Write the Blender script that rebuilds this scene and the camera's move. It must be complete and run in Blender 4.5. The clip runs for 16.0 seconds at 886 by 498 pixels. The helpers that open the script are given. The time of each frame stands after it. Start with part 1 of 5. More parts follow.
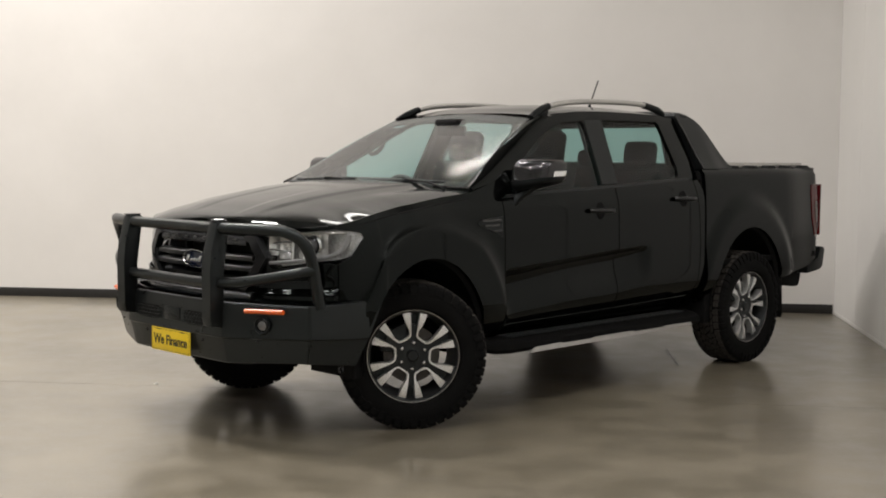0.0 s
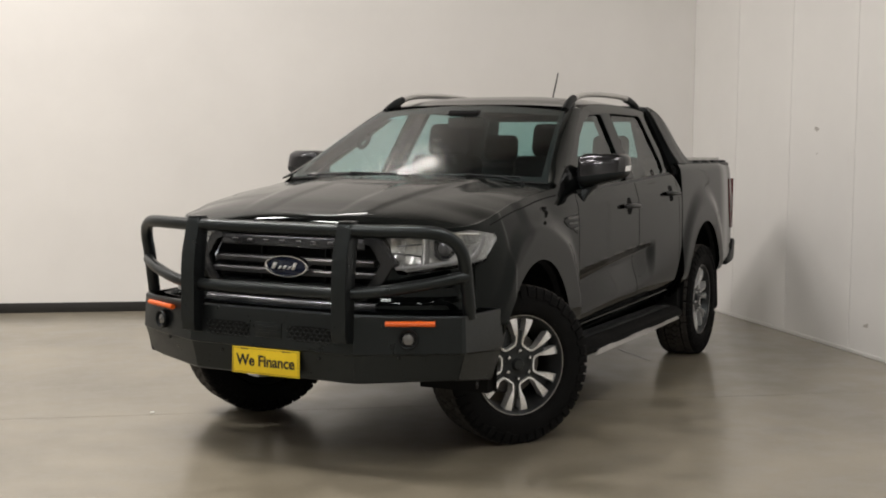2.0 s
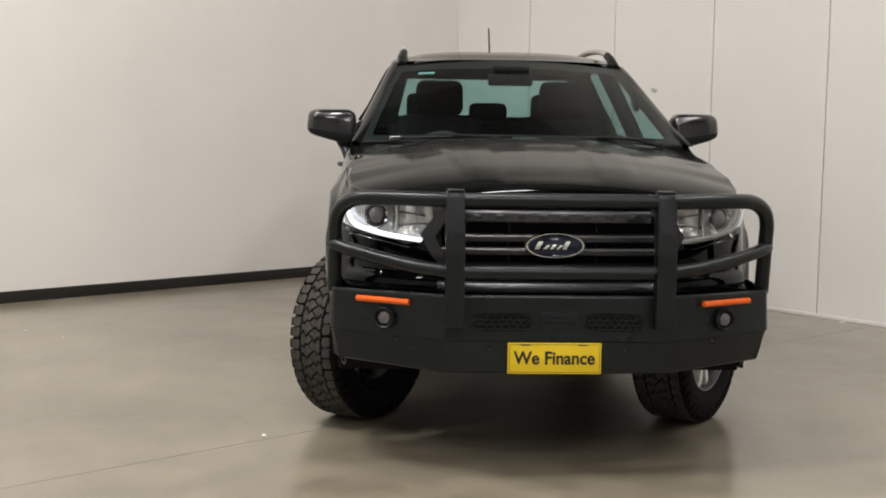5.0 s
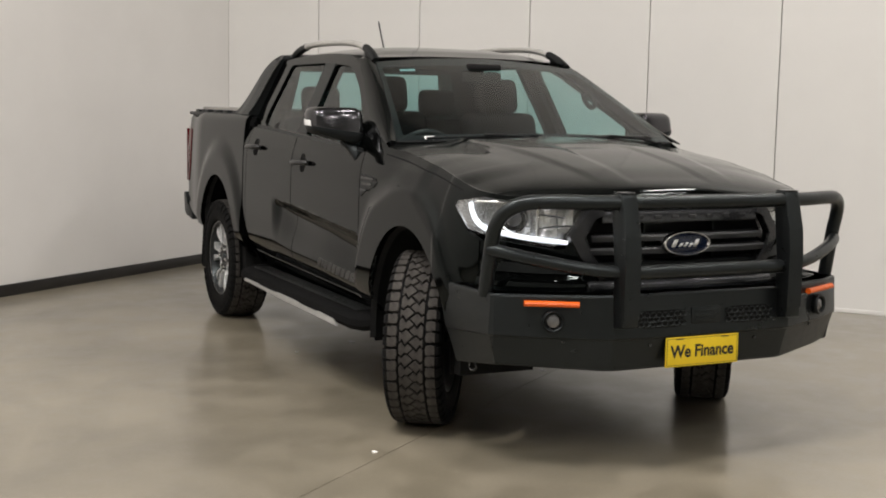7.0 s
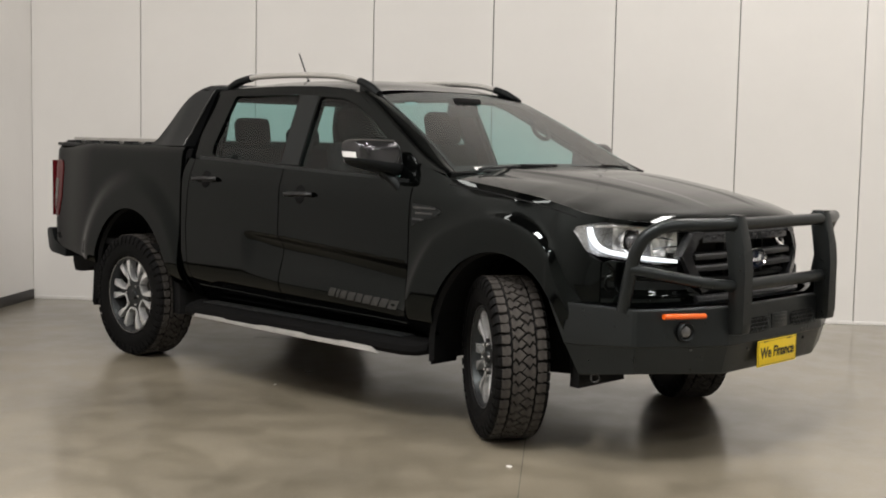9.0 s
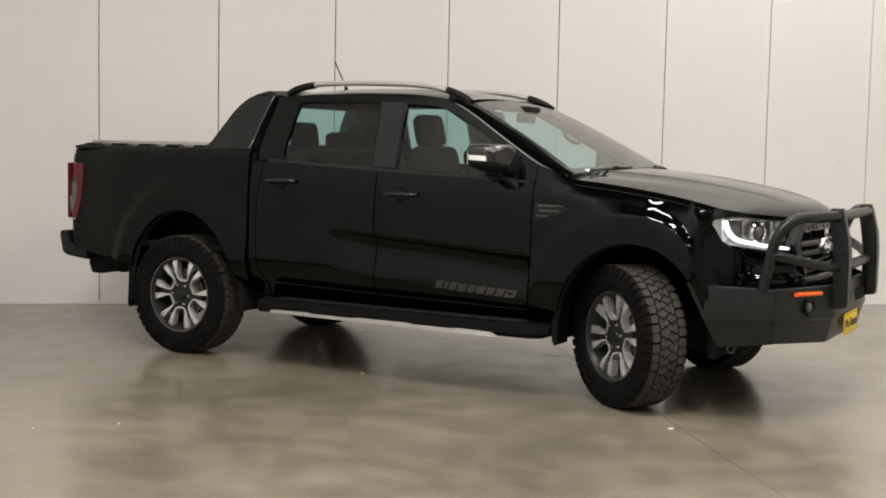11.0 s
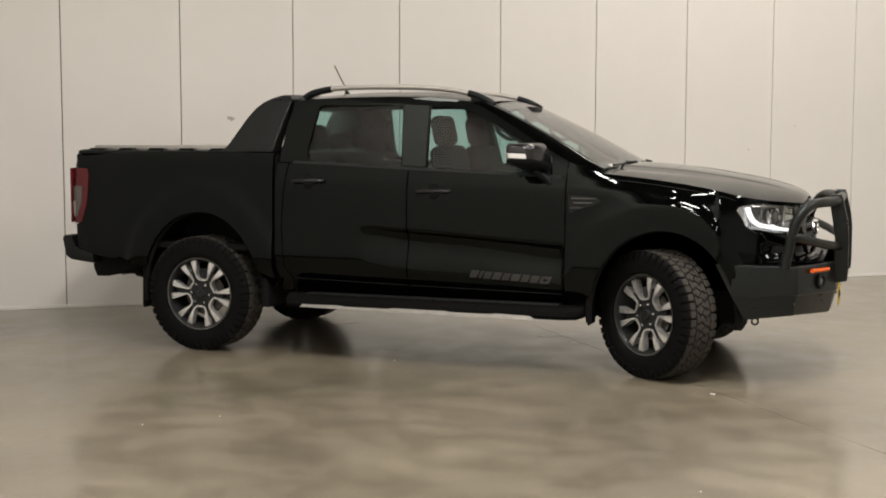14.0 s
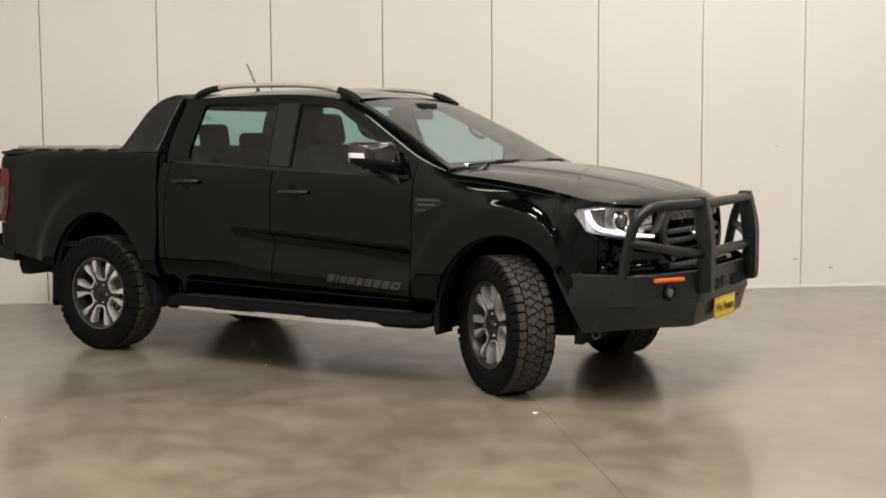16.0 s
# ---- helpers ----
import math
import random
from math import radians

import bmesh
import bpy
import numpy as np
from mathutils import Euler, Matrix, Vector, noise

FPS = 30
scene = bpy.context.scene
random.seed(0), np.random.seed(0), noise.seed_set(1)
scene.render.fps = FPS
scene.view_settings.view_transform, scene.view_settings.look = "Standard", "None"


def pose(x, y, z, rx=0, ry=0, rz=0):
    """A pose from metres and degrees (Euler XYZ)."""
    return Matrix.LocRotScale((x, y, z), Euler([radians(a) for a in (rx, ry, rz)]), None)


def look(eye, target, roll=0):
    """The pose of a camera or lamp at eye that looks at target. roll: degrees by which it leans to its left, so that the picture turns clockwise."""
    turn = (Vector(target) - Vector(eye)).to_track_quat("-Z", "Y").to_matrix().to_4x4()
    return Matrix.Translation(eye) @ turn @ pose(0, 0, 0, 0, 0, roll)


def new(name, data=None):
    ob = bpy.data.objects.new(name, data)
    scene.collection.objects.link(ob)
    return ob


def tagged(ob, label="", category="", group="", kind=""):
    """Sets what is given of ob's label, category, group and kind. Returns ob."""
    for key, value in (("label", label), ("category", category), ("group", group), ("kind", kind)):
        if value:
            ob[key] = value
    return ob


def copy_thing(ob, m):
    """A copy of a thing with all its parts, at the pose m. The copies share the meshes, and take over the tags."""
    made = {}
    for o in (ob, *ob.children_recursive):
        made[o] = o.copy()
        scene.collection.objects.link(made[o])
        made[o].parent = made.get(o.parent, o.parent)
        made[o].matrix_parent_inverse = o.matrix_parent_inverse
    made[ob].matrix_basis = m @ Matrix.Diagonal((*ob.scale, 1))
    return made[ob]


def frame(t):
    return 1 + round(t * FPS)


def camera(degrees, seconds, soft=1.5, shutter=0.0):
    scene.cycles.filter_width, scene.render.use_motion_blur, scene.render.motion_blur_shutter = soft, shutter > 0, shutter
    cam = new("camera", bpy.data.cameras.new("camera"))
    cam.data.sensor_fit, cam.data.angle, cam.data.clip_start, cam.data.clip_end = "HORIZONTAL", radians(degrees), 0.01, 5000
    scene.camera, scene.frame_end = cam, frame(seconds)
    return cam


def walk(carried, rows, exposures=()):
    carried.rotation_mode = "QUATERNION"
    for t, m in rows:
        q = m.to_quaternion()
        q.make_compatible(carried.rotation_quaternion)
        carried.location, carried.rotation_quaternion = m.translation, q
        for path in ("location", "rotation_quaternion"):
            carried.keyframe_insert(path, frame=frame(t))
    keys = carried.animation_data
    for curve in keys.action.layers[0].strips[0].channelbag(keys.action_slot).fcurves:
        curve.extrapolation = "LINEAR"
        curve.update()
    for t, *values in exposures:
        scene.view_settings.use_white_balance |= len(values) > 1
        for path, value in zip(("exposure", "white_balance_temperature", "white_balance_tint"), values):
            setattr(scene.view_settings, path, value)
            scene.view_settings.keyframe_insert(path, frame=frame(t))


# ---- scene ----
cam = camera(39.44, 16.0, 1.9)
PATH = [
    (0, (4.655, 5.682, 1.498), (3.25, 4.267, 1.344), 0.4),
    (0.5, (4.991, 5.139, 1.476), (3.464, 3.857, 1.327), 0.4),
    (1, (5.357, 4.517, 1.483), (3.733, 3.359, 1.336), 0.5),
    (1.5, (5.63, 3.902, 1.483), (3.921, 2.875, 1.332), 0.6),
    (2, (5.777, 3.25, 1.465), (3.992, 2.362, 1.309), 0.6),
    (2.5, (5.904, 2.626, 1.473), (4.051, 1.893, 1.301), 0.7),
    (3, (5.881, 1.954, 1.466), (3.974, 1.382, 1.277), 0.8),
    (3.5, (5.951, 1.287, 1.465), (4.001, 0.89, 1.264), 0.9),
    (4, (5.935, 0.628, 1.453), (3.96, 0.399, 1.241), 0.8),
    (4.5, (5.972, -0.044, 1.45), (3.984, -0.114, 1.239), 0.8),
    (5, (5.864, -0.692, 1.43), (3.877, -0.597, 1.219), 0.8),
    (5.2, (5.811, -0.941, 1.466), (3.829, -0.778, 1.25), 0.9),
    (7.3, (5.028, -3.565, 1.489), (3.286, -2.609, 1.263), 0.8),
    (7.5, (4.912, -3.797, 1.508), (3.204, -2.781, 1.286), 0.6),
    (8, (4.662, -4.362, 1.477), (3.056, -3.187, 1.282), 1.1),
    (8.5, (4.292, -4.855, 1.51), (2.804, -3.532, 1.318), 0.9),
    (9, (3.961, -5.422, 1.459), (2.587, -3.979, 1.287), 1.1),
    (9.5, (3.556, -5.882, 1.446), (2.27, -4.361, 1.269), 0.9),
    (9.7, (3.399, -6.083, 1.442), (2.146, -4.533, 1.275), 1.2),
    (11.8, (1.803, -7.96, 1.458), (1.0, -6.137, 1.279), 0.7),
    (12, (1.63, -8.067, 1.476), (0.86, -6.23, 1.299), 0.7),
    (12.5, (1.291, -8.312, 1.467), (0.607, -6.441, 1.294), 0.8),
    (13, (1.044, -8.394, 1.48), (0.443, -6.495, 1.299), 0.6),
    (13.5, (1.051, -8.483, 1.489), (0.451, -6.582, 1.313), 0.4),
    (14, (1.308, -8.498, 1.483), (0.64, -6.621, 1.308), 0.1),
    (14.5, (1.805, -8.237, 1.487), (0.978, -6.425, 1.31), -0.3),
    (15, (2.357, -7.902, 1.461), (1.435, -6.135, 1.294), -0.2),
    (15.5, (2.922, -7.51, 1.453), (1.955, -5.767, 1.287), -0.3),
    (16, (3.368, -7.132, 1.488), (2.344, -5.423, 1.309), -0.3),
]
walk(cam, [(t, look(eye, target, roll)) for t, eye, target, roll in PATH],
     [(0.0, -0.40, 6420, 10), (1.5, -0.35, 6420, 10), (2.5, -0.32, 6420, 10), (4.0, -0.19, 6440, 10), (7.5, -0.25, 6370, 10), (9.5, -0.22, 6400, 10), (12.5, -0.21, 6680, 10), (14.5, -0.36, 6760, 10), (16.0, -0.16, 6770, 10)])

# ---------------------------------------------------------------- light
ROOM = pose(-6.2435, 0.0, 0.0, 0, 0, -51.87)  # room corner: x runs along the painted wall, y along the panelled wall
ROOM_X, ROOM_Y, ROOM_H = 17.0, 17.0, 8.0

world = bpy.data.worlds.new("world")
world.use_nodes = True
world.node_tree.nodes["Background"].inputs[0].default_value = (0.05, 0.05, 0.055, 1)
world.node_tree.nodes["Background"].inputs[1].default_value = 0.2
scene.world = world
scene.view_settings.exposure = 0.0

# where the unseen lights hang (x, y, z in the room) and their watts, tuned for brightness; two hang lower, close to the
# walls
LAMPS = [(4.5, 0.65, 6.08, 38), (1.4, 7.3, 6.08, 94), (8.0, 1.9, 7.6, 255), (11.8, 1.3, 7.4, 205), (4.8, 6.0, 7.6, 205), (7.6, 4.5, 7.6, 330), (12.6, 6.8, 7.6, 130), (2.6, 10.6, 7.5, 142),
         (8.6, 10.8, 7.6, 209), (12.6, 11.2, 7.6, 190), (4.8, 13.6, 7.6, 86), (9.0, 14.2, 7.6, 160)]
for lx, ly, lz, watts in LAMPS:
    lamp = bpy.data.lights.new("high_bay", "AREA")
    lamp.shape, lamp.size, lamp.size_y = "RECTANGLE", 1.4, 0.4
    lamp.energy, lamp.color = watts, (1.0, 0.935, 0.872)
    lamp.spread = math.radians(125 if watts == 255 else 180)  # one beam is narrowed to brighten the floor below it
    ob = new("high_bay", lamp)
    ob.matrix_world = ROOM @ pose(lx, ly, lz)

# ---------------------------------------------------------------- materials
def nodes_of(name):
    m = bpy.data.materials.new(name)
    m.use_nodes = True
    nt = m.node_tree
    return m, nt, nt.nodes["Principled BSDF"]


def link(nt, a, b):
    nt.links.new(a, b)


def noise_tex(nt, scale, detail=4.0, rough=0.5, space="Object"):
    tc = nt.nodes.new("ShaderNodeTexCoord")
    n = nt.nodes.new("ShaderNodeTexNoise")
    n.inputs["Scale"].default_value = scale
    n.inputs["Detail"].default_value = detail
    n.inputs["Roughness"].default_value = rough
    link(nt, tc.outputs[space], n.inputs["Vector"])
    return n


def ramp(nt, src, lo, hi, c0, c1):
    r = nt.nodes.new("ShaderNodeMapRange")
    r.inputs["From Min"].default_value, r.inputs["From Max"].default_value = lo, hi
    link(nt, src, r.inputs["Value"])
    if isinstance(c0, (int, float)):
        r.inputs["To Min"].default_value, r.inputs["To Max"].default_value = c0, c1
        return r.outputs[0]
    m = nt.nodes.new("ShaderNodeMix")
    m.data_type = "RGBA"
    m.inputs[6].default_value, m.inputs[7].default_value = (*c0, 1), (*c1, 1)
    link(nt, r.outputs[0], m.inputs[0])
    return m.outputs[2]


def bump(nt, bsdf, src, strength, dist=0.01):
    b = nt.nodes.new("ShaderNodeBump")
    b.inputs["Strength"].default_value, b.inputs["Distance"].default_value = strength, dist
    link(nt, src, b.inputs["Height"])
    link(nt, b.outputs[0], bsdf.inputs["Normal"])


def plain(name, color, rough=0.5, metal=0.0, vary=0.25, scale=30.0, bumps=0.0, bscale=400.0, spec=0.5, coat=0.0, tint=(1.0, 1.0, 1.0)):
    """A surface whose colour and gloss wander a little at two scales."""
    m, nt, b = nodes_of(name)
    n1, n2 = noise_tex(nt, scale), noise_tex(nt, scale * 9, 3.0)
    mix = nt.nodes.new("ShaderNodeMath")
    mix.operation = "MULTIPLY_ADD"
    mix.inputs[1].default_value = 0.5
    link(nt, n1.outputs[0], mix.inputs[0])
    half = nt.nodes.new("ShaderNodeMath")
    half.operation = "MULTIPLY"
    half.inputs[1].default_value = 0.5
    link(nt, n2.outputs[0], half.inputs[0])
    link(nt, half.outputs[0], mix.inputs[2])
    lo, hi = [max(0.0, c * (1 - vary)) for c in color], [min(1.0, c * (1 + vary)) for c in color]
    link(nt, ramp(nt, mix.outputs[0], 0.3, 0.7, lo, hi), b.inputs["Base Color"])
    link(nt, ramp(nt, n2.outputs[0], 0.3, 0.7, max(0.02, rough * 0.85), min(1.0, rough * 1.15)), b.inputs["Roughness"])
    b.inputs["Metallic"].default_value = metal
    b.inputs["Specular IOR Level"].default_value = spec
    b.inputs["Coat Weight"].default_value = coat
    b.inputs["Specular Tint"].default_value = (*tint, 1)
    if bumps:
        bump(nt, b, noise_tex(nt, bscale, 2.0).outputs[0], bumps, 0.002)
    return m


def car_paint():
    m, nt, b = nodes_of("black_paint")
    flake = noise_tex(nt, 60, 3)
    link(nt, ramp(nt, flake.outputs[0], 0.3, 0.7, (0.0005, 0.0006, 0.0006), (0.0010, 0.0012, 0.0012)), b.inputs["Base Color"])
    mottle = noise_tex(nt, 7, 6, 0.65)
    # what faces up is coloured lighter, standing in for light on bonnet and roof
    geo, sep = nt.nodes.new("ShaderNodeNewGeometry"), nt.nodes.new("ShaderNodeSeparateXYZ")
    link(nt, geo.outputs["Normal"], sep.inputs[0])
    film = nt.nodes.new("ShaderNodeMix")
    film.data_type = "RGBA"
    link(nt, ramp(nt, sep.outputs[2], 0.72, 0.98, 0.0, 1.0), film.inputs[0])
    link(nt, b.inputs["Base Color"].links[0].from_socket, film.inputs[6])
    link(nt, ramp(nt, mottle.outputs[0], 0.3, 0.7, (0.0055, 0.0060, 0.0058), (0.0105, 0.0113, 0.0108)), film.inputs[7])
    link(nt, film.outputs[2], b.inputs["Base Color"])
    haze = nt.nodes.new("ShaderNodeMath")  # what faces up also blurs what shines in it
    haze.operation, haze.inputs[1].default_value = "MULTIPLY_ADD", 0.05
    link(nt, ramp(nt, sep.outputs[2], 0.72, 0.98, 0.0, 1.0), haze.inputs[0])
    link(nt, ramp(nt, mottle.outputs[0], 0.35, 0.75, 0.025, 0.07), haze.inputs[2])
    link(nt, haze.outputs[0], b.inputs["Roughness"])
    b.inputs["Specular IOR Level"].default_value = 0.205
    b.inputs["Specular Tint"].default_value = (0.87, 0.985, 0.985, 1)
    bump(nt, b, noise_tex(nt, 2.2, 2).outputs[0], 0.04, 0.003)
    return m


def glass_mat(name, tint, gloss=0.05, film=0.0):
    m = bpy.data.materials.new(name)
    m.use_nodes = True
    nt = m.node_tree
    nt.nodes.clear()
    out = nt.nodes.new("ShaderNodeOutputMaterial")
    tr = nt.nodes.new("ShaderNodeBsdfTransparent")
    tr.inputs[0].default_value = (*tint, 1)
    gl = nt.nodes.new("ShaderNodeBsdfGlossy")
    gl.inputs["Roughness"].default_value = 0.015
    # Schlick's law, alike from both sides of the thin pane
    lw = nt.nodes.new("ShaderNodeLayerWeight")
    lw.inputs["Blend"].default_value = 0.5
    pw = nt.nodes.new("ShaderNodeMath")
    pw.operation, pw.inputs[1].default_value = "POWER", 5.0
    link(nt, lw.outputs["Facing"], pw.inputs[0])
    fr = nt.nodes.new("ShaderNodeMapRange")
    fr.inputs["To Min"].default_value, fr.inputs["To Max"].default_value = gloss, 1.0
    link(nt, pw.outputs[0], fr.inputs["Value"])
    mix = nt.nodes.new("ShaderNodeMixShader")
    link(nt, fr.outputs[0], mix.inputs[0])
    link(nt, tr.outputs[0], mix.inputs[1])
    link(nt, gl.outputs[0], mix.inputs[2])
    if film:  # a thin wiped film of dirt that spreads the reflections
        smear = nt.nodes.new("ShaderNodeBsdfGlossy")
        smear.inputs["Roughness"].default_value = 0.18
        streaks = noise_tex(nt, 9.0, 4.0, 0.6)
        both = nt.nodes.new("ShaderNodeMixShader")
        link(nt, ramp(nt, streaks.outputs[0], 0.35, 0.7, film * 0.8, film), both.inputs[0])
        link(nt, gl.outputs[0], both.inputs[1])
        link(nt, smear.outputs[0], both.inputs[2])
        link(nt, both.outputs[0], mix.inputs[2])
    link(nt, mix.outputs[0], out.inputs[0])
    return m


def concrete():
    m, nt, b = nodes_of("polished_concrete")
    big, mid, fine = noise_tex(nt, 0.7, 3, 0.5), noise_tex(nt, 3.0, 10, 0.66), noise_tex(nt, 60.0, 4, 0.6)
    c1 = ramp(nt, big.outputs[0], 0.3, 0.72, (0.136, 0.120, 0.089), (0.232, 0.205, 0.154))
    c2 = ramp(nt, mid.outputs[0], 0.40, 0.60, (0.88, 0.88, 0.865), (1.07, 1.07, 1.07))
    mul = nt.nodes.new("ShaderNodeMix")
    mul.data_type, mul.blend_type = "RGBA", "MULTIPLY"
    mul.inputs[0].default_value = 1.0
    link(nt, c1, mul.inputs[6])
    link(nt, c2, mul.inputs[7])
    mul2 = nt.nodes.new("ShaderNodeMix")
    mul2.data_type, mul2.blend_type = "RGBA", "MULTIPLY"
    mul2.inputs[0].default_value = 1.0
    link(nt, mul.outputs[2], mul2.inputs[6])
    link(nt, ramp(nt, fine.outputs[0], 0.3, 0.7, (0.95, 0.95, 0.95), (1.04, 1.04, 1.04)), mul2.inputs[7])
    link(nt, mul2.outputs[2], b.inputs["Base Color"])
    # a worn, waxed slab: a broad sheen under a thin polished seal
    link(nt, ramp(nt, mid.outputs[0], 0.40, 0.60, 0.34, 0.48), b.inputs["Roughness"])
    b.inputs["Specular IOR Level"].default_value = 0.75
    b.inputs["Coat Weight"].default_value = 0.62
    link(nt, ramp(nt, mid.outputs[0], 0.40, 0.60, 0.14, 0.21), b.inputs["Coat Roughness"])
    bump(nt, b, noise_tex(nt, 1.6, 3).outputs[0], 0.03, 0.01)
    return m


def wall_paint(name, c0, c1):
    m, nt, b = nodes_of(name)
    big, fine = noise_tex(nt, 0.8, 6, 0.6), noise_tex(nt, 90.0, 3)
    link(nt, ramp(nt, big.outputs[0], 0.3, 0.7, c0, c1), b.inputs["Base Color"])
    b.inputs["Roughness"].default_value = 0.6
    bump(nt, b, fine.outputs[0], 0.08, 0.002)
    return m


PAINT = car_paint()
COOL = (0.86, 0.97, 1.0)  # black coatings shine a little cool
PLASTIC = plain("black_plastic", (0.0055, 0.0059, 0.0063), 0.42, bumps=0.1, spec=0.2, tint=COOL)
SATIN = plain("satin_black_trim", (0.0062, 0.0067, 0.0070), 0.38, bumps=0.08, bscale=900, spec=0.3, tint=COOL)
POWDER = plain("powder_coated_steel", (0.0068, 0.0076, 0.0082), 0.32, vary=0.08, scale=3, spec=0.38, tint=COOL)
RUBBER = plain("tyre_rubber", (0.0062, 0.0063, 0.0065), 0.7, vary=0.35, scale=12, bumps=0.2, bscale=250, spec=0.07)
TREAD = plain("tread_rubber", (0.054, 0.050, 0.046), 0.85, vary=0.5, scale=18, bumps=0.2, bscale=250, spec=0.15)
STEPMAT = plain("rough_step_plastic", (0.0042, 0.0043, 0.0045), 0.75, bumps=0.2, spec=0.08)
UNDER = plain("underbody_black", (0.010, 0.0102, 0.0104), 0.8, spec=0.08)
MACHINED = plain("machined_alloy", (0.83, 0.84, 0.85), 0.30, metal=0.75, vary=0.12, scale=40)
GUNMETAL = plain("dark_grey_alloy", (0.017, 0.0175, 0.0185), 0.35, spec=0.3, tint=COOL)
STEEL = plain("brake_steel", (0.070, 0.066, 0.063), 0.45, metal=1.0, vary=0.3)
CHROME = plain("chrome", (0.75, 0.75, 0.76), 0.08, metal=1.0, vary=0.03)
ALU = plain("brushed_aluminium", (0.50, 0.49, 0.475), 0.32, metal=0.9, vary=0.06)
RAILSILVER = plain("silver_rail_paint", (0.50, 0.49, 0.47), 0.30, metal=0.5, vary=0.05)
SMOKE = plain("dark_chrome", (0.060, 0.062, 0.066), 0.25, metal=0.8, vary=0.1)
SEAT = plain("seat_cloth", (0.006, 0.0064, 0.007), 0.8, vary=0.3, bumps=0.3, bscale=300, spec=0.15)
TRIM = plain("interior_trim", (0.007, 0.007, 0.0075), 0.65, spec=0.2)
LINER = plain("headliner_cloth", (0.016, 0.016, 0.016), 0.9, spec=0.1)
RED = plain("tail_lens_red", (0.095, 0.007, 0.010), 0.12, vary=0.15)
SMOKED = plain("tail_lens_smoked", (0.10, 0.095, 0.09), 0.12, vary=0.15)
PROJECTOR = plain("projector_glass", (0.16, 0.16, 0.17), 0.06, metal=0.6, vary=0.1)
AMBER = plain("amber_lens", (0.80, 0.13, 0.015), 0.25, vary=0.1)
WHITELENS = plain("white_lens", (0.82, 0.83, 0.84), 0.18, vary=0.04)
REFLECTOR = plain("lamp_reflector", (0.84, 0.83, 0.82), 0.16, metal=0.7, vary=0.2, scale=25, bumps=1.0, bscale=45)
YELLOW = plain("yellow_plate", (0.83, 0.60, 0.015), 0.4, vary=0.05)
INK = plain("black_ink", (0.012, 0.011, 0.010), 0.5)
BLUE = plain("badge_blue", (0.006, 0.011, 0.030), 0.15)
GRILLE = plain("grille_grey", (0.030, 0.031, 0.033), 0.34, metal=0.3, vary=0.12)
DECAL = plain("grey_decal", (0.034, 0.034, 0.033), 0.35, metal=0.4)
HANDLE = plain("satin_grey_handle", (0.030, 0.031, 0.033), 0.30, metal=0.6, vary=0.1)
PLATELINE = plain("plate_edge_line", (0.20, 0.14, 0.012), 0.5)
REVERSE = plain("clear_tail_lens", (0.34, 0.33, 0.32), 0.15, vary=0.08)
TEALTAG = plain("teal_sticker", (0.20, 0.36, 0.36), 0.4)
WHEELRIM = plain("satin_steering_wheel", (0.022, 0.022, 0.023), 0.4)
FOGGLASS = plain("fog_lamp_glass", (0.185, 0.185, 0.19), 0.14, metal=0.7, vary=0.3)
BOWL = plain("lamp_bowl", (0.52, 0.52, 0.53), 0.26, metal=0.7, vary=0.3, bumps=0.6, bscale=40)
LITBAR = plain("lit_light_bar", (0.82, 0.83, 0.84), 0.18, vary=0.04)
LITBAR.node_tree.nodes["Principled BSDF"].inputs["Emission Color"].default_value = (0.95, 0.97, 1.0, 1)
LITBAR.node_tree.nodes["Principled BSDF"].inputs["Emission Strength"].default_value = 1.35
LITBAR.cycles.emission_sampling = "NONE"
CLAW = plain("grey_grille_paint", (0.030, 0.031, 0.033), 0.22, metal=0.4)
PIPE = plain("unlit_light_guide", (0.24, 0.24, 0.25), 0.15, vary=0.06)
EDGE = plain("bright_edge_trim", (0.085, 0.085, 0.086), 0.2, metal=0.9)
GLASS = glass_mat("tinted_glass", (0.56, 0.75, 0.74), 0.04)
SCREEN = glass_mat("windscreen_glass", (0.56, 0.75, 0.74), 0.06, 0.75)
CLEAR = glass_mat("clear_lens", (0.9, 0.92, 0.93))
CONCRETE = concrete()
WALLPAINT = wall_paint("warm_white_paint", (0.70, 0.685, 0.665), (0.76, 0.745, 0.725))
PANELPAINT = wall_paint("panel_paint", (0.72, 0.71, 0.69), (0.77, 0.76, 0.74))
JOINT = plain("joint_shadow_seal", (0.095, 0.09, 0.082), 0.8)
SKIRT = plain("black_skirting", (0.012, 0.011, 0.010), 0.5)
CEIL = plain("dark_ceiling", (0.12, 0.12, 0.118), 0.8)
FARPAINT = wall_paint("grey_green_paint", (0.60, 0.605, 0.58), (0.66, 0.665, 0.64))
STAIN = plain("oil_stain", (0.105, 0.094, 0.076), 0.3, vary=0.3, scale=20)
CHIPMAT = plain("white_chip", (0.8, 0.79, 0.76), 0.6)
SCUFF = plain("scuff_mark", (0.42, 0.40, 0.37), 0.8)
CAP = plain("dark_chrome_cap", (0.060, 0.060, 0.063), 0.16, metal=0.9, vary=0.1)
SILVER = plain("bright_step_edge", (0.45, 0.445, 0.435), 0.32, metal=0.6, vary=0.2, scale=15)
STEPTRIM = plain("worn_step_trim", (0.34, 0.33, 0.32), 0.3, metal=0.9, vary=0.2, scale=15)

# ---------------------------------------------------------------- building tools
from mathutils.geometry import delaunay_2d_cdt


